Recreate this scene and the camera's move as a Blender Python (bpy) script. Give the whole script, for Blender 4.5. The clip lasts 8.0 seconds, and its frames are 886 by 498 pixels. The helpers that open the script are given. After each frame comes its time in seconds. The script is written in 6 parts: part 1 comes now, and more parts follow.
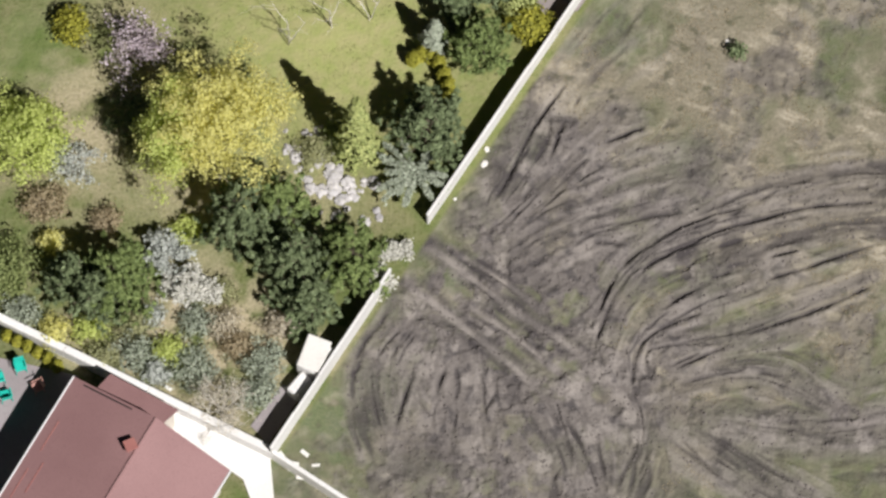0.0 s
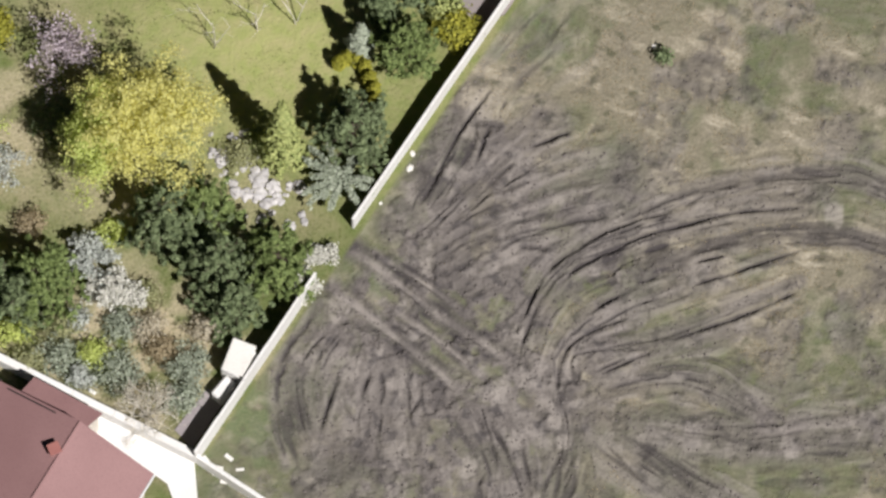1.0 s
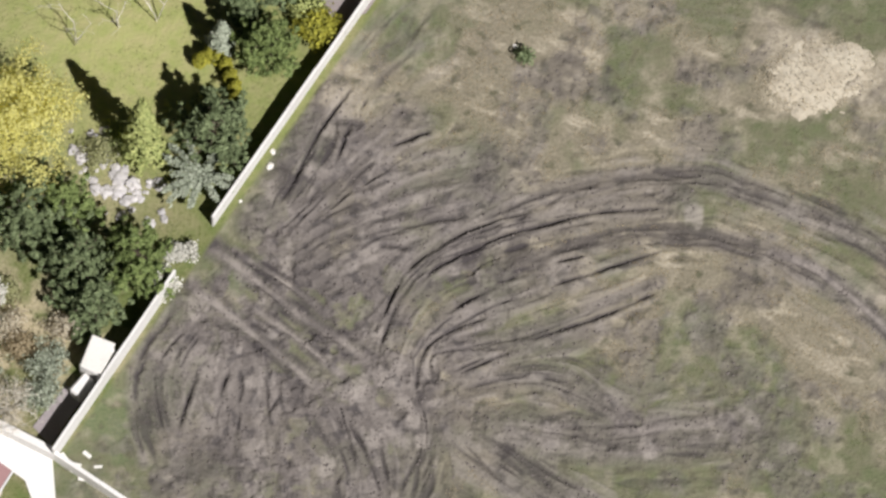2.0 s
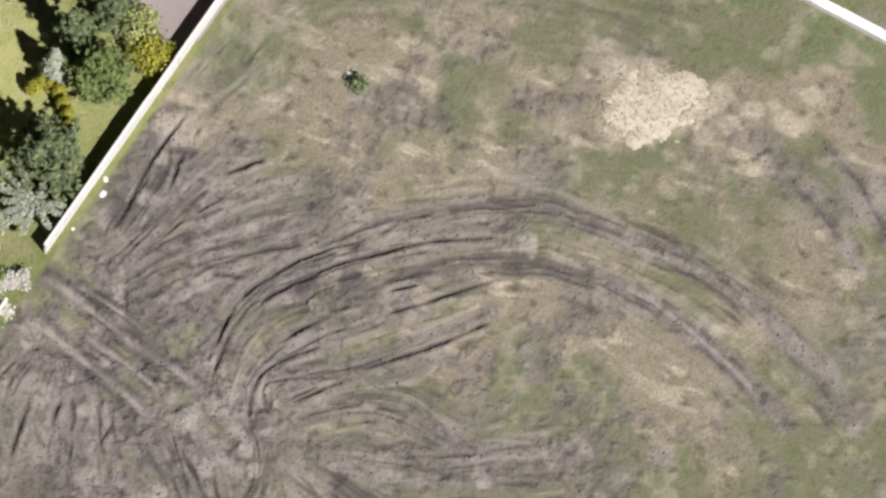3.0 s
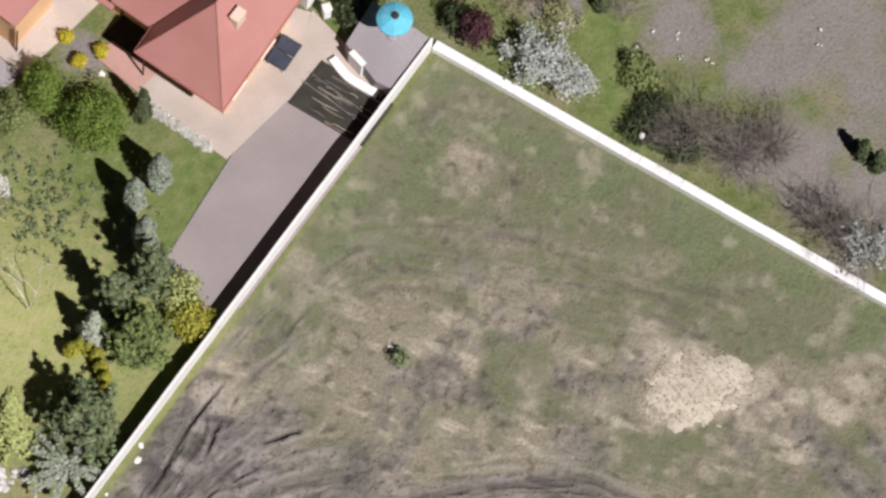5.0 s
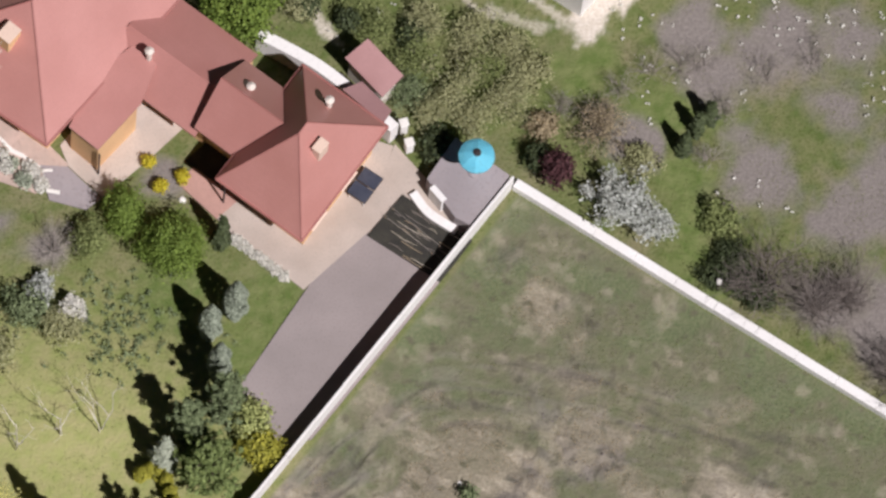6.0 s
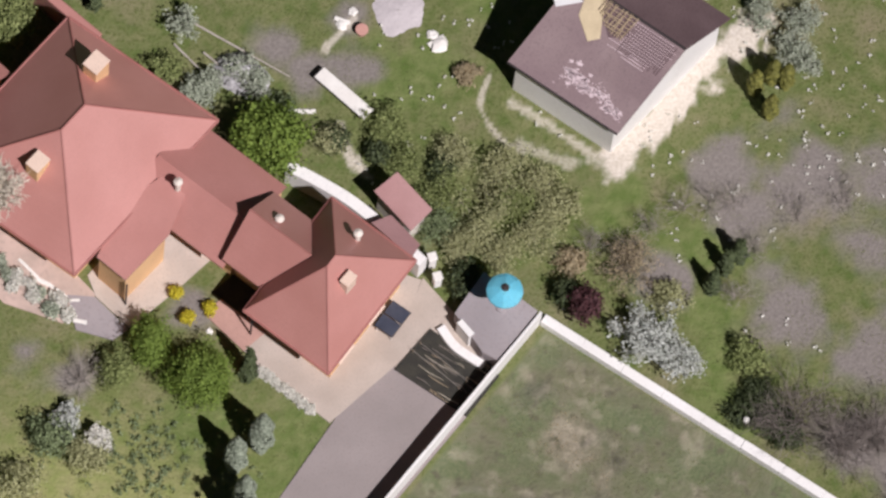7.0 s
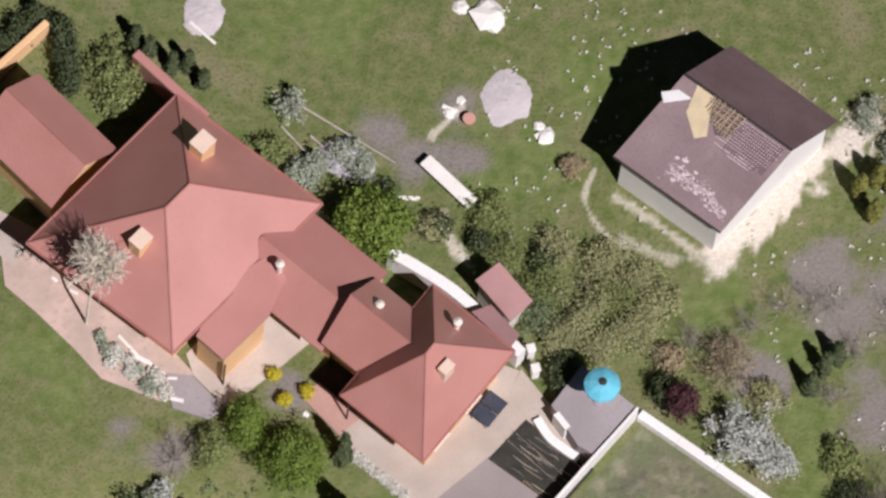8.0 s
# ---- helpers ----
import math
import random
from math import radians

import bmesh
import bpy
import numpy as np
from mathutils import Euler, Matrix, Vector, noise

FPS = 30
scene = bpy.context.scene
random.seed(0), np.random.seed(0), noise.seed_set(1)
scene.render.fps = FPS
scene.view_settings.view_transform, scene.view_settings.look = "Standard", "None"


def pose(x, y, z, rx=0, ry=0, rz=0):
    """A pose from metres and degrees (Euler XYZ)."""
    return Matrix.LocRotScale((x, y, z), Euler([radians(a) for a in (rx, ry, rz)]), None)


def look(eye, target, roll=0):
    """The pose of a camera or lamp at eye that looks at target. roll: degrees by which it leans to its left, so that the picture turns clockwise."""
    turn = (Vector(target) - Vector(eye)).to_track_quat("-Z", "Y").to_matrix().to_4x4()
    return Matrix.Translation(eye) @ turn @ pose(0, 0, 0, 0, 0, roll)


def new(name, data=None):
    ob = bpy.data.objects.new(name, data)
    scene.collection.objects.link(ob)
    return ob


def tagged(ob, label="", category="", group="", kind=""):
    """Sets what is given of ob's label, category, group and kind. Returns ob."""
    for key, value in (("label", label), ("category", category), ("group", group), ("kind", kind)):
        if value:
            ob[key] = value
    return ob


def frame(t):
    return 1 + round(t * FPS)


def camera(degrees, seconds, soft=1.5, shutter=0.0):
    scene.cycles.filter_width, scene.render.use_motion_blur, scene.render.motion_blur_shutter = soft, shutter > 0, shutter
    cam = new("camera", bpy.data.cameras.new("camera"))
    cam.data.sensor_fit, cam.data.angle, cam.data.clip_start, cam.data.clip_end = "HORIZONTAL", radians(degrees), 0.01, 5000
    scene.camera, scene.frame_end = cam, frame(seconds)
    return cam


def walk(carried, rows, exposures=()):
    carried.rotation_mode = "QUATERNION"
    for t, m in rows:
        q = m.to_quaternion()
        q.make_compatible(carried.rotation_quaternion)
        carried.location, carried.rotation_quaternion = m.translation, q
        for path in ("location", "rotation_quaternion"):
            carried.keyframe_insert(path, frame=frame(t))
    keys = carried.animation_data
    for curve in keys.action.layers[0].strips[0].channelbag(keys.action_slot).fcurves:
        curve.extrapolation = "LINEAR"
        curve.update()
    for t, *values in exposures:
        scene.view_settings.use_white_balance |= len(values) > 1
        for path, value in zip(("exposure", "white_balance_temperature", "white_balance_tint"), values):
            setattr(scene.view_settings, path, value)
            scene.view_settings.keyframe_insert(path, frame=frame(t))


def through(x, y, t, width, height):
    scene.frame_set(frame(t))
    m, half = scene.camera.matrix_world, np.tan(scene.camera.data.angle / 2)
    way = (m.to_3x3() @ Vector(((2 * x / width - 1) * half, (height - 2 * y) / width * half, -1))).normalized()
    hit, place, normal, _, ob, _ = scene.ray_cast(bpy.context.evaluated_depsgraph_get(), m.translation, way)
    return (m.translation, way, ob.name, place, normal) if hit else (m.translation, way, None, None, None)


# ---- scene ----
# A drone hovers far up with a long lens and pans over the plot: seconds, the point aimed at (x, y), roll, distance.
cam = camera(5.0, 8.0, soft=2.7)
HOVER = Vector((8.000, -132.226, 401.753))
ROWS = [
    (0, 0.025, -0.047, 0.061, 427.62),
    (0.5, 1.121, 0.162, 0.609, 426.84),
    (1, 3.151, 0.349, 1.556, 426.81),
    (1.5, 5.581, 0.501, 2.756, 427.31),
    (2, 9.042, 0.701, 4.347, 426.71),
    (2.2, 11.029, 0.758, 5.209, 426.96),
    (3.3, 16.860, 4.099, 7.616, 426.01),
    (3.5, 17.213, 5.494, 7.716, 427.05),
    (4, 15.574, 8.843, 7.953, 427.73),
    (4.2, 14.712, 9.920, 8.014, 427.06),
    (5.3, 12.813, 16.345, 7.978, 426.09),
    (5.5, 12.327, 17.539, 8.191, 426.87),
    (6, 9.439, 20.227, 8.604, 428.24),
    (6.5, 7.945, 22.833, 8.719, 428.41),
    (7, 7.447, 26.069, 8.601, 429.47),
    (7.5, 5.386, 28.576, 8.795, 430.08),
    (8, 2.580, 29.325, 9.108, 430.91),
]


def aimed(x, y, roll, distance):
    target = Vector((x, y, 0))
    return look(target + (HOVER - target).normalized() * distance, target, roll)


walk(cam, [(t, aimed(x, y, roll, d)) for t, x, y, roll, d in ROWS], [(0.0, 0.0, 6450, 11), (2.2, 0.04, 6450, 12), (3.3, 0.26, 6450, 14), (4.2, 0.18, 6420, 14), (5.3, 0.0, 6350, 17), (6.5, -0.16, 6370, 18), (8.0, -0.08, 6370, 19)])

# ---- light ----
SUN_FLAT = Vector((0.66, -0.75)).normalized()
SUN_UP = radians(53)
sun_data = bpy.data.lights.new("sun", "SUN")
sun_data.energy, sun_data.angle, sun_data.color = 5.0, radians(0.6), (1.0, 0.97, 0.94)
sun = new("sun", sun_data)
toward = Vector((SUN_FLAT.x * math.cos(SUN_UP), SUN_FLAT.y * math.cos(SUN_UP), math.sin(SUN_UP)))
sun.matrix_world = look(toward * 100, (0, 0, 0))
world = bpy.data.worlds.new("sky")
scene.world = world
world.use_nodes = True
sky = world.node_tree.nodes.new("ShaderNodeTexSky")
sky.sky_type, sky.sun_disc = "NISHITA", False
sky.air_density, sky.dust_density, sky.ozone_density = 0.55, 0.1, 1.0
sky.sun_elevation, sky.sun_rotation = SUN_UP, math.atan2(SUN_FLAT.x, SUN_FLAT.y)
world.node_tree.nodes["Background"].inputs["Strength"].default_value = 0.010
world.node_tree.links.new(sky.outputs[0], world.node_tree.nodes["Background"].inputs["Color"])
scene.view_settings.exposure = 0.0


# ---- materials ----
def nodes_of(name):
    m = bpy.data.materials.new(name)
    m.use_nodes = True
    return m, m.node_tree.nodes, m.node_tree.links


def noise_at(nodes, links, scale, detail=4.0, stretch=None):
    geo = nodes.new("ShaderNodeNewGeometry")
    tex = nodes.new("ShaderNodeTexNoise")
    tex.inputs["Scale"].default_value, tex.inputs["Detail"].default_value = scale, detail
    if stretch:
        mp = nodes.new("ShaderNodeMapping")
        mp.inputs["Rotation"].default_value, mp.inputs["Scale"].default_value = stretch[0], stretch[1]
        links.new(geo.outputs["Position"], mp.inputs["Vector"])
        links.new(mp.outputs[0], tex.inputs["Vector"])
    else:
        links.new(geo.outputs["Position"], tex.inputs["Vector"])
    return tex


def ramp(nodes, links, source, lo, hi):
    r = nodes.new("ShaderNodeMapRange")
    r.inputs["From Min"].default_value, r.inputs["From Max"].default_value = lo, hi
    links.new(source, r.inputs["Value"])
    return r.outputs["Result"]


def blend(nodes, links, fac, a, b, kind="MIX"):
    m = nodes.new("ShaderNodeMix")
    m.data_type, m.blend_type = "RGBA", kind
    for k, v in ((0, fac), (6, a), (7, b)):
        if isinstance(v, (tuple, float, int)):
            m.inputs[k].default_value = (*v, 1) if isinstance(v, tuple) else v
        else:
            links.new(v, m.inputs[k])
    return m.outputs[2]


def surface(name, colour, second, rough=0.8, coarse=0.7, fine=9.0, bump=0.02, metal=0.0, per_piece=0.0, stretch=None, spec=0.3, courses=0.0):
    """Two-scale variation between two colours, with fine relief."""
    m, nodes, links = nodes_of(name)
    b = nodes["Principled BSDF"]
    n1, n2 = noise_at(nodes, links, coarse), noise_at(nodes, links, fine, 5.0, stretch)
    c = blend(nodes, links, ramp(nodes, links, n1.outputs[0], 0.35, 0.65), colour, second)
    dark = tuple(v * 0.72 for v in colour)
    c = blend(nodes, links, ramp(nodes, links, n2.outputs[0], 0.52, 0.78), c, dark)
    if per_piece:
        info = nodes.new("ShaderNodeObjectInfo")
        f = nodes.new("ShaderNodeMapRange")
        f.inputs["To Min"].default_value, f.inputs["To Max"].default_value = 1 - per_piece, 1 + per_piece
        links.new(info.outputs["Random"], f.inputs["Value"])
        c = blend(nodes, links, 1.0, c, f.outputs["Result"], "MULTIPLY")
    links.new(c, b.inputs["Base Color"])
    b.inputs["Roughness"].default_value, b.inputs["Metallic"].default_value = rough, metal
    b.inputs["Specular IOR Level"].default_value = spec
    if bump:
        bp = nodes.new("ShaderNodeBump")
        bp.inputs["Distance"].default_value, bp.inputs["Strength"].default_value = bump, 0.6
        links.new(n2.outputs[0], bp.inputs["Height"])
        links.new(bp.outputs[0], b.inputs["Normal"])
    if courses:
        geo, wave, low = nodes.new("ShaderNodeNewGeometry"), nodes.new("ShaderNodeTexWave"), nodes.new("ShaderNodeBump")
        wave.bands_direction, wave.wave_profile = "Z", "SAW"
        wave.inputs["Scale"].default_value, wave.inputs["Distortion"].default_value = 0.314 / courses, 0.15
        low.inputs["Distance"].default_value, low.inputs["Strength"].default_value = 0.024, 0.35
        links.new(geo.outputs["Position"], wave.inputs["Vector"])
        links.new(wave.outputs["Fac"], low.inputs["Height"])
        links.new(bp.outputs[0], low.inputs["Normal"])
        links.new(low.outputs[0], b.inputs["Normal"])
    return m


def leafy(name, light, dark, island=True, through=0.25):
    """Foliage: each leaf clump takes its own tone, and a little light passes through."""
    m, nodes, links = nodes_of(name)
    b = nodes["Principled BSDF"]
    geo = nodes.new("ShaderNodeNewGeometry")
    n = noise_at(nodes, links, 1.4, 3.0)
    c = blend(nodes, links, geo.outputs["Random Per Island"], dark, light)
    c = blend(nodes, links, ramp(nodes, links, n.outputs[0], 0.4, 0.7), c, tuple(0.5 * (p + q) for p, q in zip(light, dark)))
    links.new(c, b.inputs["Base Color"])
    b.inputs["Roughness"].default_value, b.inputs["Specular IOR Level"].default_value = 0.65, 0.25
    tr = nodes.new("ShaderNodeBsdfTranslucent")
    links.new(c, tr.inputs["Color"])
    mix = nodes.new("ShaderNodeMixShader")
    mix.inputs[0].default_value = through
    links.new(b.outputs[0], mix.inputs[1])
    links.new(tr.outputs[0], mix.inputs[2])
    links.new(mix.outputs[0], nodes["Material Output"].inputs["Surface"])
    return m


M = {
    "white_wall": surface("white_wall", (0.86, 0.85, 0.83), (0.80, 0.78, 0.75), 0.85, 0.5, 14.0, 0.01),
    "plaster": surface("plaster", (0.80, 0.52, 0.28), (0.74, 0.46, 0.25), 0.85, 0.6, 16.0, 0.01),
    "cream_plaster": surface("cream_plaster", (0.80, 0.62, 0.50), (0.74, 0.56, 0.45), 0.85, 0.6, 14.0, 0.01),
    "pale_plaster": surface("pale_plaster", (0.80, 0.74, 0.66), (0.70, 0.62, 0.54), 0.85, 0.6, 14.0, 0.01),
    "roof_red": surface("roof_red", (0.495, 0.232, 0.203), (0.445, 0.20, 0.172), 0.42, 0.4, 22.0, 0.012, per_piece=0.05, courses=0.22, spec=0.9),
    "roof_cap": surface("roof_cap", (0.40, 0.17, 0.145), (0.33, 0.13, 0.115), 0.55, 0.8, 18.0, 0.01),
    "roof_faded": surface("roof_faded", (0.47, 0.27, 0.26), (0.40, 0.22, 0.21), 0.6, 0.4, 20.0, 0.012),
    "roof_brown": surface("roof_brown", (0.30, 0.168, 0.165), (0.34, 0.195, 0.19), 0.6, 0.4, 20.0, 0.012),
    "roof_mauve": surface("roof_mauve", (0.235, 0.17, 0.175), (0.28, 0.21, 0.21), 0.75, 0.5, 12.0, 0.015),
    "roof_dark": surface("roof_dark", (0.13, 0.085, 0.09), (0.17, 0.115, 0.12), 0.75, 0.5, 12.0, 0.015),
    "dark_metal": surface("dark_metal", (0.035, 0.03, 0.03), (0.05, 0.042, 0.042), 0.6, 1.0, 20.0, 0.0),
    "white_metal": surface("white_metal", (0.78, 0.78, 0.78), (0.7, 0.7, 0.7), 0.4, 1.0, 20.0, 0.0),
    "concrete": surface("concrete", (0.38, 0.34, 0.345), (0.31, 0.275, 0.28), 0.9, 0.35, 8.0, 0.01),
    "drive": surface("drive", (0.34, 0.295, 0.285), (0.28, 0.245, 0.235), 0.9, 0.3, 12.0, 0.01),
    "paving": surface("paving", (0.53, 0.455, 0.395), (0.45, 0.38, 0.325), 0.9, 0.6, 12.0, 0.01, per_piece=0.08),
    "pale_terrace": surface("pale_terrace", (0.60, 0.45, 0.385), (0.46, 0.36, 0.305), 0.9, 0.9, 5.0, 0.02),
    "pink_paving": surface("pink_paving", (0.50, 0.30, 0.25), (0.42, 0.25, 0.21), 0.9, 0.8, 12.0, 0.01, per_piece=0.08),
    "dark_soil_shade": surface("dark_soil_shade", (0.035, 0.034, 0.03), (0.055, 0.052, 0.042), 0.95, 2.0, 14.0, 0.05),
    "wood": surface("wood", (0.42, 0.33, 0.22), (0.34, 0.26, 0.17), 0.8, 1.5, 20.0, 0.01),
    "bare_board": surface("bare_board", (0.66, 0.55, 0.36), (0.56, 0.46, 0.30), 0.8, 1.5, 20.0, 0.01),
    "white_board": surface("white_board", (0.85, 0.83, 0.78), (0.78, 0.75, 0.70), 0.7, 1.0, 15.0, 0.005),
    "flake": surface("flake", (0.70, 0.58, 0.60), (0.60, 0.48, 0.50), 0.8, 1.5, 14.0, 0.005),
    "pale_sheet": surface("pale_sheet", (0.62, 0.61, 0.62), (0.34, 0.33, 0.34), 0.6, 2.2, 9.0, 0.06),
    "stone": surface("stone", (0.50, 0.48, 0.48), (0.62, 0.59, 0.57), 0.85, 2.5, 14.0, 0.03, per_piece=0.2),
    "lilac_sand": surface("lilac_sand", (0.57, 0.525, 0.53), (0.50, 0.46, 0.465), 0.95, 1.5, 10.0, 0.02),
    "cream_bark": surface("cream_bark", (0.74, 0.68, 0.57), (0.60, 0.54, 0.45), 0.9, 3.0, 20.0, 0.02),
    "dark_twig": surface("dark_twig", (0.20, 0.17, 0.15), (0.28, 0.245, 0.22), 0.95, 3.0, 20.0, 0.0),
    "straw": surface("straw", (0.56, 0.51, 0.405), (0.47, 0.415, 0.32), 0.95, 1.3, 12.0, 0.02),
    "blue_cloth": surface("blue_cloth", (0.25, 0.80, 0.97), (0.29, 0.83, 0.98), 0.7, 1.5, 12.0, 0.005),
    "teal": surface("teal", (0.02, 0.55, 0.44), (0.02, 0.48, 0.38), 0.45, 2.0, 20.0, 0.0),
    "pink_plastic": surface("pink_plastic", (0.62, 0.34, 0.28), (0.54, 0.29, 0.25), 0.5, 2.0, 20.0, 0.0),
    "solar": surface("solar", (0.05, 0.058, 0.085), (0.07, 0.078, 0.105), 0.3, 1.0, 5.0, 0.0, spec=0.6),
    "bark": surface("bark", (0.10, 0.075, 0.055), (0.14, 0.11, 0.085), 0.95, 3.0, 20.0, 0.03),
    "pale_bark": surface("pale_bark", (0.55, 0.50, 0.44), (0.42, 0.38, 0.33), 0.9, 3.0, 20.0, 0.02),
    "birch_bark": surface("birch_bark", (0.82, 0.78, 0.70), (0.70, 0.66, 0.58), 0.85, 3.0, 20.0, 0.01),
    "grey_twig": surface("grey_twig", (0.34, 0.30, 0.27), (0.42, 0.38, 0.34), 0.95, 3.0, 20.0, 0.0),
    "glass": surface("glass", (0.03, 0.035, 0.04), (0.04, 0.045, 0.05), 0.08, 1.0, 5.0, 0.0, spec=0.7),
}
LEAF = {
    "yellow": leafy("leaf_yellow", (0.93, 0.90, 0.40), (0.74, 0.71, 0.26), through=0.5),
    "pine": leafy("leaf_pine", (0.30, 0.365, 0.185), (0.075, 0.105, 0.048), through=0.15),
    "yew": leafy("leaf_yew", (0.11, 0.14, 0.06), (0.03, 0.042, 0.02), through=0.1),
    "green_pine": leafy("leaf_green_pine", (0.34, 0.42, 0.15), (0.095, 0.14, 0.045), through=0.2),
    "fir": leafy("leaf_fir", (0.58, 0.61, 0.24), (0.20, 0.25, 0.08), through=0.15),
    "silver": leafy("leaf_silver", (0.54, 0.58, 0.46), (0.24, 0.28, 0.20), through=0.2),
    "juniper": leafy("leaf_juniper", (0.38, 0.43, 0.33), (0.15, 0.18, 0.13), through=0.15),
    "olive_fir": leafy("leaf_olive_fir", (0.30, 0.29, 0.07), (0.09, 0.10, 0.03), through=0.15),
    "gold": leafy("leaf_gold", (0.48, 0.45, 0.06), (0.18, 0.19, 0.03), through=0.15),
    "buttercup": leafy("leaf_buttercup", (0.72, 0.62, 0.04), (0.45, 0.40, 0.04), through=0.15),
    "lime": leafy("leaf_lime", (0.76, 0.83, 0.30), (0.54, 0.61, 0.18), through=0.45),
    "green": leafy("leaf_green", (0.38, 0.43, 0.17), (0.15, 0.19, 0.065), through=0.3),
    "bright": leafy("leaf_bright", (0.27, 0.37, 0.075), (0.11, 0.175, 0.03)),
    "olive": leafy("leaf_olive", (0.56, 0.555, 0.31), (0.34, 0.355, 0.185), through=0.4),
    "white": leafy("leaf_white", (0.86, 0.84, 0.78), (0.58, 0.58, 0.50)),
    "ice": leafy("leaf_ice", (0.70, 0.72, 0.68), (0.42, 0.45, 0.40), through=0.3),
    "pink": leafy("leaf_pink", (0.76, 0.66, 0.72), (0.46, 0.37, 0.42)),
    "maroon": leafy("leaf_maroon", (0.14, 0.06, 0.065), (0.055, 0.025, 0.028)),
    "dry": leafy("leaf_dry", (0.58, 0.49, 0.32), (0.38, 0.31, 0.20), through=0.4),
    "straw": leafy("leaf_straw", (0.76, 0.70, 0.56), (0.56, 0.50, 0.38), through=0.4),
    "grass": leafy("leaf_grass", (0.32, 0.34, 0.15), (0.20, 0.23, 0.09), through=0.45),
}


# ---- building blocks ----
def mesh_from(name, verts, faces, mat, smooth=False):
    me = bpy.data.meshes.new(name)
    me.from_pydata([tuple(v) for v in verts], [], [tuple(f) for f in faces])
    me.update()
    me.materials.append(mat)
    if smooth:
        me.polygons.foreach_set("use_smooth", [True] * len(me.polygons))
    return me


def link(name, me, parent=None, label="", category="", group="", kind=""):
    ob = new(name, me)
    ob.parent = parent
    return tagged(ob, label, category, group, kind)


def empty(name, x, y, z, label, category, group="", turn=0.0):
    ob = new(name)
    ob.empty_display_size = 0.3
    ob.matrix_world = pose(x, y, z, 0, 0, turn)
    return tagged(ob, label, category, group)


def part(name, bm, mat, parent, label=""):
    me = bpy.data.meshes.new(name)
    bm.to_mesh(me)
    bm.free()
    me.materials.append(mat)
    return link(name, me, parent, label)


def box_bm(size, at=(0, 0, 0), turn=0.0, bevel=0.0, tilt=(0.0, 0.0)):
    bm = bmesh.new()
    bmesh.ops.create_cube(bm, size=1.0, matrix=pose(*at, tilt[0], tilt[1], turn) @ Matrix.Diagonal((*size, 1)))
    if bevel:
        bmesh.ops.bevel(bm, geom=bm.edges[:], offset=bevel, segments=1, affect="EDGES")
    return bm


def tube_bm(points, radii, sides=6):
    """A tapered tube through points."""
    bm = bmesh.new()
    rings = []
    for i, p in enumerate(points):
        p = Vector(p)
        d = (Vector(points[min(i + 1, len(points) - 1)]) - Vector(points[max(i - 1, 0)])).normalized()
        a = d.orthogonal().normalized()
        b = d.cross(a)
        rings.append([bm.verts.new(p + (a * math.cos(k * math.tau / sides) + b * math.sin(k * math.tau / sides)) * radii[i]) for k in range(sides)])
    for r, s in zip(rings, rings[1:]):
        for k in range(sides):
            bm.faces.new((r[k], r[(k + 1) % sides], s[(k + 1) % sides], s[k]))
    bm.faces.new(rings[0][::-1])
    bm.faces.new(rings[-1])
    return bm


def slab_mesh(name, top, faces, thick, mat):
    """A solid sheet: the faces over the points of top, thick downwards, closed round the rim."""
    kept = sorted({i for f in faces for i in f})
    place = {i: k for k, i in enumerate(kept)}
    top, faces = [top[i] for i in kept], [[place[i] for i in f] for f in faces]
    n = len(top)
    verts = list(top) + [(x, y, z - thick) for x, y, z in top]
    out = [tuple(f) for f in faces] + [tuple(i + n for i in reversed(f)) for f in faces]
    used = {}
    for f in faces:
        for a, b in zip(f, f[1:] + f[:1]):
            used[(a, b)] = True
    for a, b in used:
        if (b, a) not in used:
            out.append((b, a, a + n, b + n))
    return mesh_from(name, verts, out, mat)


def flat_bm(poly, z0, z1):
    """A prism over a plan polygon."""
    bm = bmesh.new()
    lo = [bm.verts.new((x, y, z0)) for x, y in poly]
    hi = [bm.verts.new((x, y, z1)) for x, y in poly]
    bm.faces.new(hi)
    bm.faces.new(lo[::-1])
    for k in range(len(poly)):
        j = (k + 1) % len(poly)
        bm.faces.new((lo[k], lo[j], hi[j], hi[k]))
    bmesh.ops.recalc_face_normals(bm, faces=bm.faces[:])
    return bm


def value_noise(x, y, scale, seed):
    """Smooth noise from 0 to 1 over arrays of places."""
    g = np.random.default_rng(seed).random(65536, dtype=np.float32)
    u, v = x / scale + 1000.37, y / scale + 1000.71
    i, j = np.floor(u), np.floor(v)
    f, h = (u - i).astype(np.float32), (v - j).astype(np.float32)
    i, j = i.astype(np.int32), j.astype(np.int32)
    f, h = f * f * (3 - 2 * f), h * h * (3 - 2 * h)
    i0, i1, j0, j1 = (i & 255) << 8, ((i + 1) & 255) << 8, j & 255, (j + 1) & 255
    a, b = g[i0 + j0], g[i0 + j1]
    a, b = a + (g[i1 + j0] - a) * f, b + (g[i1 + j1] - b) * f
    return a + (b - a) * h


def fractal(x, y, scale, seed, octaves=4):
    total, amp, out = 0.0, 1.0, 0.0
    for k in range(octaves):
        out = out + amp * value_noise(x, y, scale / 2 ** k, seed + k)
        total, amp = total + amp, amp * 0.55
    return out / total


def step(v, lo, hi):
    t = np.clip((v - lo) / (hi - lo), 0, 1)
    return t * t * (3 - 2 * t)


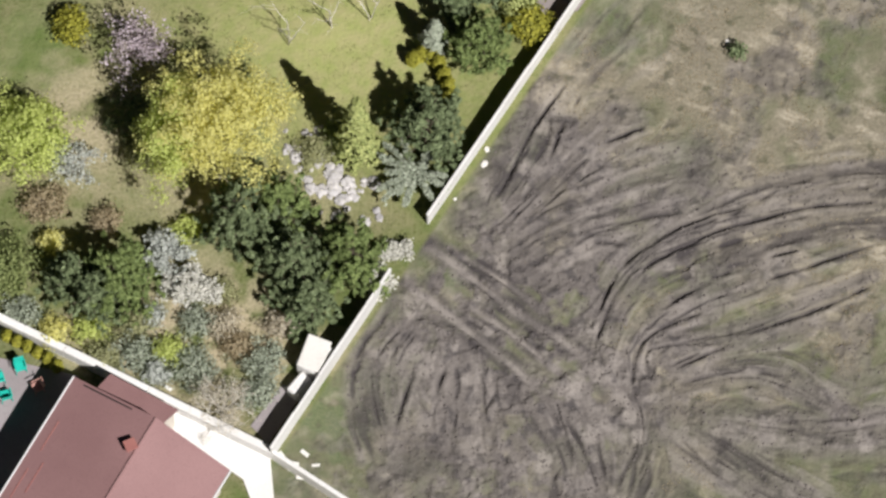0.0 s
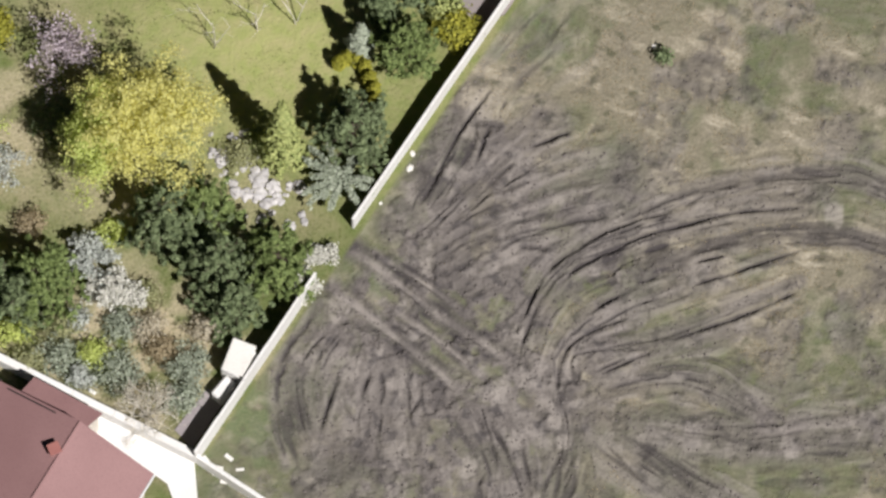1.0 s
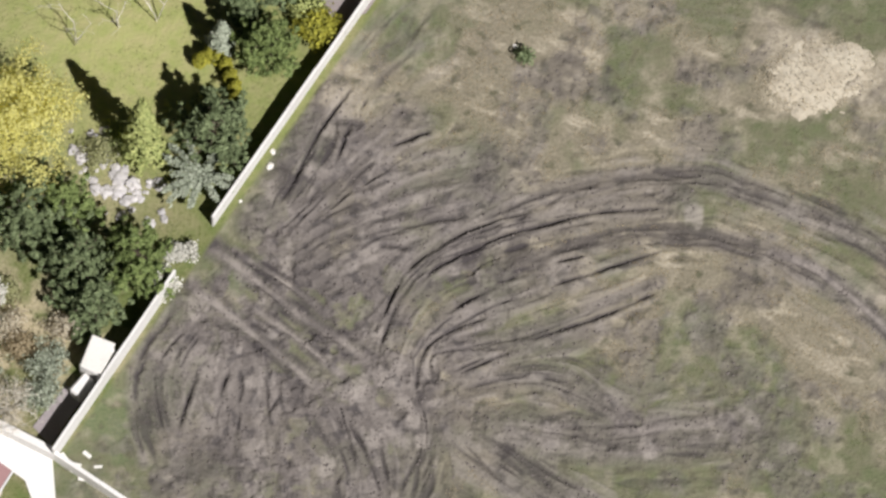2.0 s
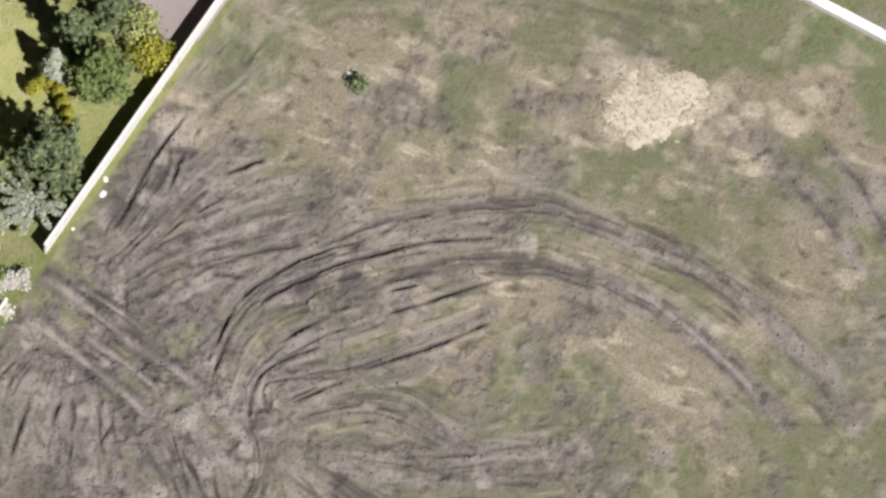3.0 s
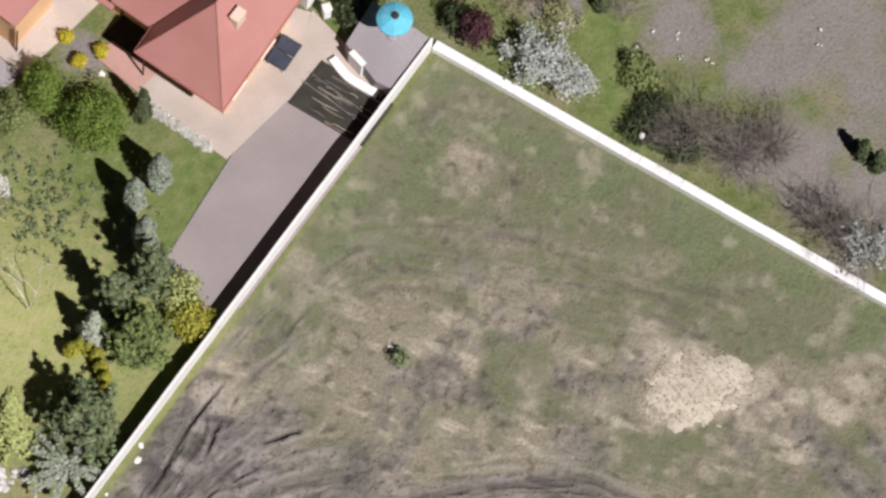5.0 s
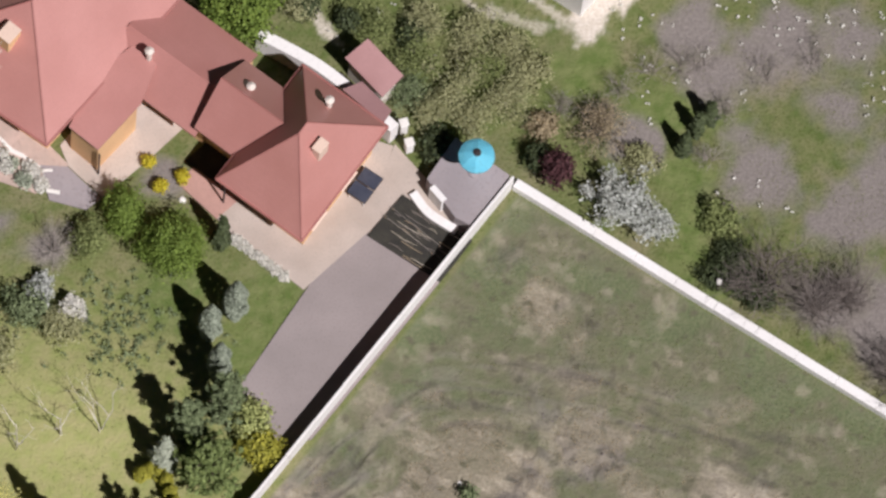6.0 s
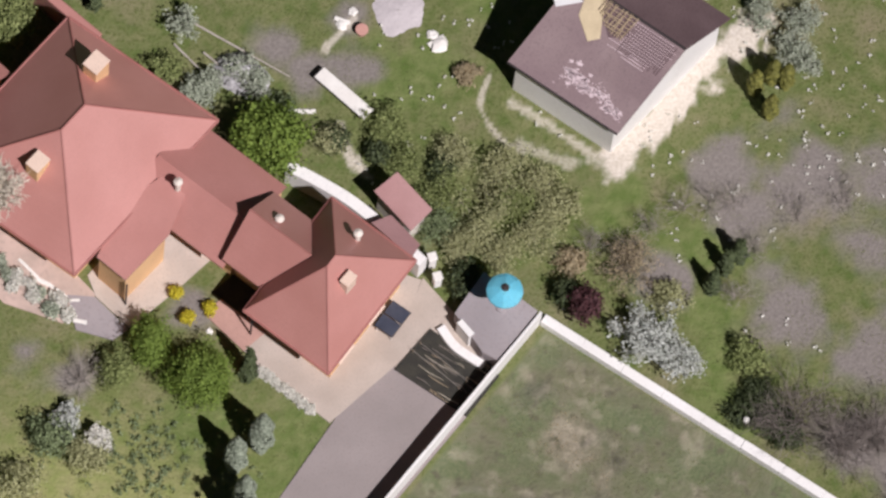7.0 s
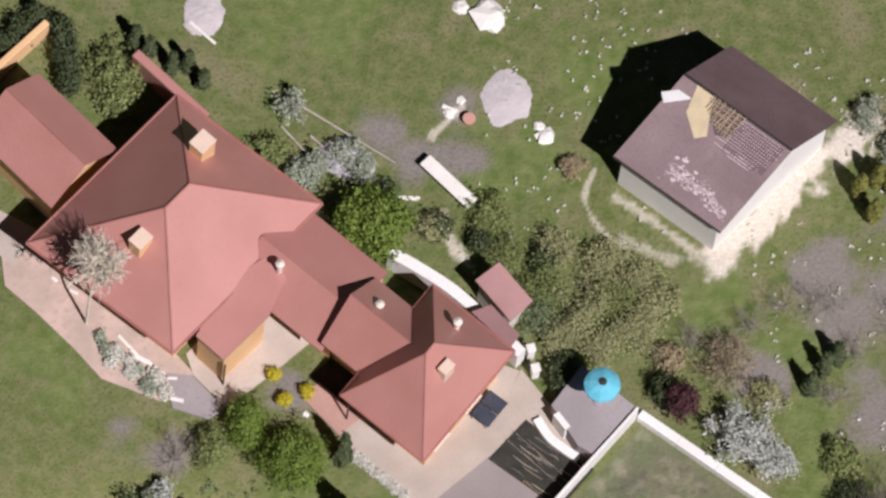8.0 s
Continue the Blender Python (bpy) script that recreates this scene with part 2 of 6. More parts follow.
def spline(points, count):
    """A smooth line through a few points."""
    p = np.array([points[0], *points, points[-1]], float)
    out = []
    for i in range(1, len(p) - 2):
        for t in np.linspace(0, 1, count, endpoint=False):
            a, b, c, d = p[i - 1], p[i], p[i + 1], p[i + 2]
            out.append(0.5 * (2 * b + (c - a) * t + (2 * a - 5 * b + 4 * c - d) * t ** 2 + (3 * b - a - 3 * c + d) * t ** 3))
    return np.array(out + [p[-2]])


def line_distance(x, y, line, reach):
    """The distance of each place from a line, up to reach."""
    best = np.full(x.shape, reach)
    box = (x > line[:, 0].min() - reach) & (x < line[:, 0].max() + reach) & (y > line[:, 1].min() - reach) & (y < line[:, 1].max() + reach)
    px, py = x[box], y[box]
    d = np.full(px.shape, reach)
    for a, b in zip(line, line[1:]):
        ab = b - a
        t = np.clip(((px - a[0]) * ab[0] + (py - a[1]) * ab[1]) / max(ab @ ab, 1e-9), 0, 1)
        d = np.minimum(d, np.hypot(px - a[0] - t * ab[0], py - a[1] - t * ab[1]))
    best[box] = d
    return best


# ---- ground: one sheet, with the ruts pressed into the field ----
CORNER_N, CORNER_S, CORNER_E = (12.22, 23.31), (-6.55, -9.75), (52.0, 4.70)
GAP_A, GAP_B = (-0.66, 0.98), (-2.05, -1.55)


def side_of(x, y, a, b):
    """Metres to the right of the line from a to b."""
    dx, dy = b[0] - a[0], b[1] - a[1]
    return ((x - a[0]) * dy - (y - a[1]) * dx) / math.hypot(dx, dy)


ARCS = [  # line, half-width, number of wheel ruts, depth, width, shortest share of the line
    ([(6.56, -3.59), (8.04, -0.24), (12.22, 2.02), (18.55, 3.67)], 0.95, 13, 0.13, 0.13, 0.25),
    ([(8.59, -5.97), (8.48, -3.98), (10.05, -2.13), (14.7, 0.16)], 0.7, 10, 0.13, 0.13, 0.25),
    ([(6.31, -3.25), (8.42, 0.4), (12.98, 3.25), (18.83, 4.7), (22.45, 3.97), (27.31, 2.09), (30.53, -0.41), (33.55, -3.91)], 0.35, 8, 0.07, 0.14, 0.3),
    ([(11.32, -0.38), (15.47, 1.43), (19.0, 1.95), (22.59, 1.48), (27.48, -1.14), (30.72, -4.12)], 0.3, 6, 0.065, 0.14, 0.3),
    ([(8.48, -3.83), (12.43, -2.79), (18.18, -0.11)], 0.05, 2, 0.12, 0.10, 0.8),
    ([(9.2, -4.3), (12.6, -3.4), (15.6, -2.2)], 0.3, 3, 0.10, 0.12, 0.4),
]
WEST = [
    ([(1.3, 1.2), (2.6, 3.6), (4.0, 7.0)], 0.8, 10, 0.10, 0.13, 0.3),
    ([(2.2, 0.6), (4.46, 3.4), (7.19, 6.1)], 1.0, 10, 0.08, 0.14, 0.25),
    ([(2.6, -0.3), (6.0, 2.0), (11.0, 3.9)], 1.8, 22, 0.08, 0.14, 0.2),
    ([(-0.6, -3.2), (-1.9, -5.9), (-0.6, -9.6)], 1.5, 24, 0.11, 0.14, 0.2),
    ([(0.9, -4.2), (1.4, -6.4), (1.6, -9.6)], 1.3, 16, 0.09, 0.14, 0.2),
    ([(4.2, -6.2), (5.6, -8.6), (6.4, -11.5)], 1.6, 18, 0.10, 0.15, 0.2),
]
OUTER = [
    ([(8.7, -5.6), (9.05, -8.3), (8.2, -11.5)], 0.5, 8, 0.12, 0.14, 0.3),
    ([(9.4, -6.3), (12.8, -8.9), (17.0, -11.5)], 1.1, 10, 0.09, 0.14, 0.2),
    ([(9.6, -5.6), (13.75, -4.66), (17.41, -6.43)], 0.5, 7, 0.09, 0.12, 0.25),
    ([(11.0, -7.0), (16.5, -7.2), (22.0, -6.4)], 1.0, 7, 0.06, 0.13, 0.2),
    ([(32.0, 7.98), (33.53, 6.08), (34.58, 4.15)], 0.04, 2, 0.09, 0.15, 0.7),
    ([(30.13, 7.33), (31.91, 5.2), (33.46, 2.81)], 0.04, 2, 0.06, 0.16, 0.7),
    ([(6.5, 9.0), (8.2, 12.4), (11.5, 14.2), (20.7, 13.4), (25.5, 12.2)], 0.9, 9, 0.035, 0.16, 0.15),
    ([(4.5, 6.6), (6.3, 8.8), (8.6, 11.0)], 1.3, 10, 0.045, 0.15, 0.2),
]
SHARP_EAST = [  # single deep ruts of the turning place
    [(6.6, -4.1), (7.2, -2.1), (7.6, -1.5)],
    [(8.3, -5.9), (8.4, -4.3), (9.1, -3.2), (11.2, -2.1)],
    [(8.3, -0.7), (9.1, 0.1), (11.0, 1.1)],
    [(9.2, -2.3), (10.2, -1.5), (11.1, -1.0)],
    [(9.7, -4.7), (11.2, -3.9)],
    [(9.1, -8.1), (9.0, -9.2)],
    [(5.1, -10.3), (5.5, -9.3)],
    [(8.3, -0.6), (9.6, 0.4), (11.4, 1.4), (13.5, 2.2), (15.4, 2.8), (18.4, 3.2)],
    [(11.1, -0.8), (12.5, -0.1)],
    [(13.6, 0.4), (15.3, 0.9)],
    [(13.6, -0.6), (14.7, -0.2), (16.3, 0.5), (18.5, 1.4)],
    [(13.0, 2.8), (14.1, 3.6)],
    [(12.7, -3.1), (15.8, -1.8), (18.2, -0.5)],
    [(9.9, -4.8), (12.3, -3.5)],
]
SHARP_WEST = [  # single deep ruts towards the white wall
    [(2.3, 2.6), (2.9, 4.1), (3.6, 5.7), (4.9, 7.8)],
    [(5.1, 6.4), (5.5, 7.4)],
    [(4.2, 3.9), (4.6, 5.3), (4.8, 6.1)],
    [(4.9, 4.0), (5.3, 4.8)],
    [(6.2, 6.3), (6.6, 7.1)],
    [(1.9, 0.5), (2.1, 1.4)],
    [(0.1, -6.5), (0.5, -5.0)],
    [(-1.5, -8.1), (-1.1, -6.3), (-0.8, -5.1)],
    [(2.0, -7.4), (2.7, -6.1)],
    [(6.3, 5.0), (8.4, 6.0)],
]
TRACKS = [  # pale, pressed wheel tracks
    ([(-0.9, 0.3), (1.2, -1.2), (3.4, -2.75), (5.4, -3.9), (7.0, -5.1)], 0.17),
    ([(-1.3, -1.7), (1.3, -3.6), (3.3, -5.1), (5.0, -6.7)], 0.17),
    ([(0.3, -0.1), (2.6, -1.3), (4.4, -2.6)], 0.11),
    ([(0.8, -2.2), (3.2, -3.7), (5.2, -5.2)], 0.11),
    ([(7.1, -5.3), (8.3, -6.5), (8.8, -7.8)], 0.26),
    ([(22.9, 1.55), (25.2, 0.6), (28.5, -2.0), (29.9, -3.6)], 0.14),
]
CRUST = ((6.7, -7.9, 0.45), (8.4, -6.9, 0.4), (8.7, -7.7, 0.35), (4.8, -9.2, 0.4), (6.0, -5.9, 0.4), (19.5, 2.95, 0.42), (18.2, -7.4, 0.4))


def line_place(x, y, line, reach):
    """Metres to the left of a line and metres along it, for each place within reach."""
    side, along, best = np.zeros(x.shape), np.zeros(x.shape), np.full(x.shape, reach)
    i = np.flatnonzero((x > line[:, 0].min() - reach) & (x < line[:, 0].max() + reach) & (y > line[:, 1].min() - reach) & (y < line[:, 1].max() + reach))
    px, py, gone = x[i], y[i], 0.0
    for a, b in zip(line, line[1:]):
        ab = b - a
        size = max(math.hypot(*ab), 1e-6)
        t = np.clip(((px - a[0]) * ab[0] + (py - a[1]) * ab[1]) / size ** 2, 0, 1)
        d = np.hypot(px - a[0] - t * ab[0], py - a[1] - t * ab[1])
        near = d < best[i]
        j = i[near]
        best[j] = d[near]
        side[j] = (d * np.sign(ab[0] * (py - a[1]) - ab[1] * (px - a[0])))[near]
        along[j] = gone + t[near] * size
        gone += size
    return best, side, along


def ground_fields(x, y):
    """Height and the masks of the soil, by name, at each place."""
    rim = np.minimum(side_of(x, y, CORNER_S, CORNER_N), side_of(x, y, CORNER_N, CORNER_E))
    inside = step(rim, 0.0, 0.25)
    worn = fractal(x, y, 2.2, 31, 5)
    height = 0.12 * (fractal(x, y, 3.0, 11) - 0.5) + 0.06 * (fractal(x, y, 0.7, 21) - 0.5)
    # churned earth, cut off towards the dead grass in the north
    edge = np.interp(x, [-6, 3.2, 5.0, 8.0, 11.5, 14.0, 20.0, 40.0], [8.0, 7.0, 6.3, 6.0, 4.5, 4.2, 4.6, 0.0]) + 1.6 * (worn - 0.5)
    mud = np.exp(-(((x - 4.2) / 9.0) ** 2 + ((y + 3.0) / 11.0) ** 2) ** 2) * step(edge - y, 0, 0.7)
    soil = np.clip(mud * 1.2 + (worn - 0.55) * 1.3, 0, 1) * step(rim + 0.8 * (worn - 0.5), 0.5, 1.6)
    bare = step(fractal(x, y, 2.6, 41, 5), 0.44, 0.62) * 0.55
    soil = np.maximum(soil, bare * step(rim + 3 * (worn - 0.5), 3.5, 6.5))
    soil = soil * (1 - 0.75 * step(fractal(x, y, 1.3, 43, 4), 0.54, 0.66))
    dust_pale, damp_shade, dig = np.zeros_like(x), np.zeros_like(x), np.zeros_like(x)
    nearest, streak, flow = np.full(x.shape, 9.0), np.full(x.shape, 0.5), np.zeros_like(x)
    rng = np.random.default_rng(5)
    for number, (points, half, count, depth, width, least) in enumerate(ARCS + WEST + OUTER):
        base = spline(points, 7)
        # ridges and furrows drawn out along the wheels' way
        far, side, along = line_place(x, y, base, half + 1.7)
        i = np.flatnonzero(far / (half + 0.7) < nearest)
        i = i[far[i] < half + 1.69]
        nearest[i] = far[i] / (half + 0.7)
        bend = 0.25 * (value_noise(x[i], y[i], 1.3, 400 + number) - 0.5)
        streak[i] = 0.62 * fractal(along[i] * 0.16 + 40 * number, side[i] + bend, 0.34, 420 + number, 3) + 0.38 * fractal(along[i] * 0.2 + 40 * number, side[i] + bend, 0.9, 460 + number, 2)
        length = np.hypot(*np.diff(base, axis=0).T).sum()
        flow[i] = step(half + 1.6 - far[i], 0.0, 1.1) * min(1.0, depth / 0.07) * step(np.minimum(along[i], length - along[i]), 0.0, 1.3)
        if depth > 0.05:
            band = np.exp(-(far[i] / (half + 0.3)) ** 4)
            soil[i] = np.maximum(soil[i], band * (0.45 + 0.6 * worn[i]))
        along_line = np.gradient(base, axis=0)
        normal = np.stack([-along_line[:, 1], along_line[:, 0]], 1) / np.maximum(np.hypot(along_line[:, 0], along_line[:, 1]), 1e-6)[:, None]
        for k in range(max(2, round(0.6 * count))):
            share = rng.uniform(least, min(1.0, least + 0.5))
            first = int(rng.uniform(0, 1 - share) * (len(base) - 1))
            last = min(len(base), first + max(4, int(share * len(base))))
            off = rng.uniform(-half, half) * np.linspace(rng.uniform(0.5, 1.1), rng.uniform(0.7, 1.4), last - first)
            line = base[first:last] + normal[first:last] * (off + np.cumsum(rng.normal(0, 0.05, last - first)))[:, None]
            i = np.flatnonzero((x > line[:, 0].min() - 0.9) & (x < line[:, 0].max() + 0.9) & (y > line[:, 1].min() - 0.9) & (y < line[:, 1].max() + 0.9))
            d = line_distance(x[i], y[i], line, 0.9)
            w, bank, much = width * (0.4 + 1.1 * rng.random() ** 2), rng.uniform(0.3, 1.0), rng.uniform(0.6, 1.3)
            i, d = i[d < 0.85], d[d < 0.85]
            px, py, old = x[i], y[i], worn[i]
            patchy = step(value_noise(px, py, 0.8, 50 + k), 0.2, 0.6) * (0.5 + value_noise(px, py, 1.6, 150 + k))
            groove = np.exp(-(d / (0.62 * w)) ** 2)
            ends = np.minimum(np.hypot(px - line[0, 0], py - line[0, 1]), np.hypot(px - line[-1, 0], py - line[-1, 1]))
            patchy = patchy * step(ends, 0.05, 1.0)
            lip = np.exp(-((d - 1.6 * w) / (0.7 * w)) ** 2) * patchy
            dig[i] = np.minimum(dig[i], -1.25 * depth * much * patchy * groove) + depth * 0.4 * bank * lip
            soil[i] = np.maximum(soil[i], np.exp(-(d / (2.6 * w)) ** 2) * (0.4 + 0.55 * old) * min(1, depth / 0.07))
            # groove shade is painted in with the damp earth; lips are coloured paler
            damp_shade[i] = np.maximum(damp_shade[i], 0.75 * groove * patchy * min(1, depth / 0.1))
            dust_pale[i] = np.maximum(dust_pale[i], 0.3 * bank * lip * old * min(1, depth / 0.08))
    flow = flow * step(rim + 0.8 * (worn - 0.5), 0.9, 2.2)
    dig = dig + 0.34 * flow * (streak - 0.5)
    # furrows of the relief are coloured darker, their crests paler
    damp_shade = np.maximum(damp_shade, 0.72 * flow * step(0.46 - streak, 0.0, 0.15))
    dust_pale = np.maximum(dust_pale, 0.42 * flow * step(streak, 0.54, 0.68) * (0.3 + 0.9 * worn))
    for k, points in enumerate(SHARP_EAST + SHARP_WEST):
        line = spline(points, 8)
        d = line_distance(x, y, line, 0.8)
        i = np.flatnonzero(d < 0.79)
        ends = np.minimum(np.hypot(x[i] - line[0, 0], y[i] - line[0, 1]), np.hypot(x[i] - line[-1, 0], y[i] - line[-1, 1]))
        d, wave = d[i], (0.35 + 0.95 * value_noise(x[i], y[i], 0.7, 300 + k)) * step(ends, 0.02, 0.7)
        groove = np.exp(-(d / 0.065) ** 2) * wave
        dig[i] = np.minimum(dig[i], -0.2 * groove) + 0.045 * np.exp(-((d - 0.24) / 0.11) ** 2) * wave
        # the narrow shadow line of each deep rut is painted into its groove
        damp_shade[i] = np.maximum(damp_shade[i], 1.2 * groove)
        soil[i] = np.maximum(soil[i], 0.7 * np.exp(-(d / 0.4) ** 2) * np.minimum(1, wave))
        dust_pale[i] = np.maximum(dust_pale[i], 0.3 * np.exp(-((d - 0.28) / 0.1) ** 2) * wave)
    clods = step(fractal(x, y, 0.34, 61, 3), 0.45, 0.85)
    rough = 0.12 * soil * clods + 0.15 * soil * step(fractal(x, y, 1.0, 63, 4), 0.42, 0.72) + 0.05 * soil * step(fractal(x, y, 0.17, 65, 2), 0.5, 0.9)
    rough = rough * (1 - 0.65 * flow)
    for points, width in TRACKS:
        d = line_distance(x, y, spline(points, 10), 1.2)
        a, b = np.array(points[0]), np.array(points[-1])
        fade = step(np.minimum(np.hypot(x - a[0], y - a[1]), np.hypot(x - b[0], y - b[1])), 0.1, 1.5)
        flat = np.exp(-(d / (width * (0.7 + 0.6 * worn))) ** 4) * fade
        dust_pale = np.maximum(dust_pale * (1 - flat), 0.6 * flat * (0.45 + 0.8 * worn) * (0.4 + 0.6 * step(value_noise(x, y, 0.5, 173), 0.2, 0.6)))
        damp_shade = np.maximum(damp_shade * (1 - flat), 0.65 * fade * np.exp(-((d - 2.1 * width) / (0.7 * width)) ** 2) * step(value_noise(x, y, 0.6, 171), 0.25, 0.7))
        soil = np.maximum(soil, np.exp(-(d / (3 * width)) ** 2))
        dig = dig * (1 - flat) - 0.05 * flat
        rough = rough * (1 - flat)
    ragged = 1.6 * (fractal(x, y, 0.5, 181, 3) - 0.5)
    for cx, cy, r in CRUST:
        dry_mud = step(1.2 - np.hypot(x - cx, 0.7 * (y - cy)) / r + ragged, 0.0, 0.6)
        dust_pale = np.maximum(dust_pale, 0.6 * dry_mud)
        damp_shade = damp_shade * (1 - 0.8 * dry_mud)
    height = height + inside * (dig + rough)
    wet = np.exp(-((x - 11.5) / 3.0) ** 2 - ((y - 0.6 - 0.35 * (x - 11.5)) / 1.2) ** 2) + np.exp(-((x - 3.6) / 1.6) ** 2 - ((y - 4.2) / 1.8) ** 2)
    damp_shade = damp_shade + 0.6 * wet * step(fractal(x, y, 0.9, 167, 4), 0.42, 0.62) + 0.55 * soil * (1 - 0.75 * flow) * step(fractal(x, y, 0.9, 67, 4), 0.5, 0.66)
    soil = np.clip(soil * (0.65 + 0.7 * (fractal(x, y, 0.5, 71) * (1 - flow) + streak * flow)), 0, 1)
    dry = step(fractal(x, y, 3.0, 81, 5) + 0.26 * np.exp(-((x - 24) / 5) ** 2 - ((y + 2.2 + 0.62 * (x - 24)) / 1.5) ** 2) + 0.3 * np.exp(-((x - 8) / 7) ** 2 - ((y - 7.5) / 3.2) ** 2) + 0.12 * np.exp(-((x - 21) / 6) ** 2 - ((y - 0.3) / 1.6) ** 2) - 0.25 * step(4.5 - rim, 0, 4), 0.44, 0.66)
    # straw blown into long pale wisps, dusty blotches, lush grass under the walls
    wisp = fractal(0.35 * (x - 0.3 * y), y + 0.3 * x, 0.5, 85, 4)
    chaff = step(wisp, 0.53, 0.7) * dry * (1 - 0.85 * soil) * step(fractal(x, y, 1.7, 88, 3), 0.35, 0.62)
    chaff = np.maximum(chaff, step(fractal(x, y, 0.8, 93, 4), 0.54, 0.8) * 0.45 * (1 - soil))
    chaff = np.maximum(chaff, 0.55 * step(1.3 - np.hypot((x - 4.6) / 1.0, (y - 7.0) / 0.6) + 2.2 * (worn - 0.5), 0, 0.9))
    ragged = 2.0 * (fractal(x, y, 1.1, 191, 5) - 0.5)
    for cx, cy, rx, ry in ((24.4, 9.6, 2.9, 2.0), (29.9, 9.2, 1.0, 0.8), (30.9, 10.4, 0.6, 0.5), (28.7, 9.5, 0.7, 0.4)):
        chaff = np.maximum(chaff, 0.9 * step(1.15 - np.hypot((x - cx) / rx, (y - cy) / ry) + ragged, 0.0, 0.7))
    dust_pale = np.maximum(dust_pale, 0.5 * soil * step(fractal(x, y, 0.9, 97, 4), 0.56, 0.7) * (1 - np.clip(damp_shade, 0, 1)))
    lush = step(5.0 - rim, 0, 3.5) * step(fractal(x, y, 1.6, 99, 4), 0.4, 0.62) + 0.45 * (1 - dry) * step(fractal(x, y, 1.5, 103, 4), 0.5, 0.72)
    out = {"soil": soil, "dry": dry, "field": inside, "dust_pale": dust_pale, "damp_shade": damp_shade, "chaff": chaff * inside, "lush": lush}
    return height, {k: np.clip(v, 0, 1) for k, v in out.items()}


def build_ground():
    xs = np.concatenate([-np.geomspace(1500, 23, 26), np.arange(-22, -6.1, 0.2), np.arange(-6, 30, 0.06), np.arange(30, 42.01, 0.12), np.geomspace(43, 1500, 26)])
    ys = np.concatenate([-np.geomspace(1500, 14, 26), np.arange(-13, 8, 0.06), np.arange(8, 20, 0.1), np.arange(20, 45.01, 0.2), np.geomspace(46, 1500, 26)])
    gx, gy = np.meshgrid(xs, ys)
    x, y = gx.ravel(), gy.ravel()
    height, masks = ground_fields(x, y)
    ash = np.zeros_like(x)
    ragged = 1.9 * (fractal(x, y, 1.8, 201, 4) - 0.5)
    for cx, cy, r in ((27.2, 24.6, 2.8), (29.6, 27.0, 3.0), (25.9, 20.3, 1.8), (22.4, 25.8, 2.3), (31.5, 23.5, 3.5), (35.0, 20.0, 4.0), (36.0, 16.0, 3.0), (17.3, 26.2, 1.2), (28.5, 21.0, 3.6), (32.0, 19.5, 3.2), (22.5, 31.5, 2.8), (25.5, 32.5, 2.6), (20.0, 29.8, 1.6), (19.0, 31.6, 1.6), (25.0, 29.5, 2.0), (-7.4, 18.0, 1.2), (-9.2, 18.6, 0.9), (-2.5, 21.4, 1.1), (33.0, 17.0, 3.5), (2.6, 33.6, 1.2), (1.8, 36.0, 1.0), (0.5, 33.0, 1.0), (-1.0, 34.0, 1.1)):
        ash = np.maximum(ash, step(1.25 - np.hypot(x - cx, y - cy) / r + ragged, 0.0, 0.95))
    chalk = np.zeros_like(x)
    ragged = 2.4 * (fractal(x, y, 0.7, 211, 4) - 0.5)
    for points, r, much in (([(14.2, 31.4), (17.9, 37.0), (18.9, 38.4)], 0.8, 1.0), ([(14.0, 31.0), (9.4, 33.2)], 0.2, 0.6), ([(10.0, 31.3), (12.2, 30.8)], 0.35, 0.5), ([(8.3, 34.4), (8.1, 32.8), (9.1, 31.5), (10.2, 31.0)], 0.12, 0.6),
                      ([(2.3, 30.9), (2.9, 29.6), (3.9, 28.8)], 0.22, 0.8), ([(1.2, 34.4), (2.2, 35.9)], 0.2, 0.7)):
        d = line_distance(x, y, spline(points, 6), 4.0)
        chalk = np.maximum(chalk, much * step(1.25 - d / r + ragged, 0.0, 0.7))
    litter = 1.2 * np.exp(-((x + 10) / 6.0) ** 2 - ((y + 4.8) / 3.8) ** 2) * step(fractal(x, y, 0.9, 221, 4), 0.3, 0.6)
    litter = np.maximum(litter, 0.85 * np.exp(-((x + 15.4) / 3.2) ** 2 - ((y - 4.8) / 4.4) ** 2) * step(fractal(x, y, 1.6, 223, 4), 0.3, 0.55))
    litter = np.maximum(litter, 0.8 * np.exp(-((x + 9) / 4.5) ** 2 - ((y - 1.6) / 1.6) ** 2))
    meadow = np.exp(-((x + 5) / 8) ** 2 - ((y - 9) / 6) ** 2)
    verdant, ragged = np.zeros_like(x), 1.8 * (fractal(x, y, 1.2, 231, 4) - 0.5)
    for cx, cy, r in ((18.0, 28.0, 1.3), (20.1, 27.8, 1.2), (19.4, 25.1, 1.1), (19.6, 23.0, 1.0), (19.9, 21.4, 1.3), (21.4, 20.7, 1.2), (-13.4, 21.4, 1.5), (-11.6, 19.8, 1.2), (2.6, 16.6, 1.9), (1.9, 14.2, 1.3), (-1.5, 16.6, 1.8), (-5.0, 39.5, 3.0), (5.2, 33.6, 2.0), (7.8, 38.5, 2.2), (14.5, 29.3, 1.3), (-18.0, 8.0, 1.6)):
        verdant = np.maximum(verdant, step(1.5 - np.hypot(x - cx, y - cy) / r + ragged, 0.0, 1.1))
    near = step(60 - np.hypot(x - 10, y - 14), 0, 20)
    masks = {k: v if k == "field" else v * near for k, v in masks.items()}
    verts = np.stack([x, y, height * near], 1)
    w, h = len(xs), len(ys)
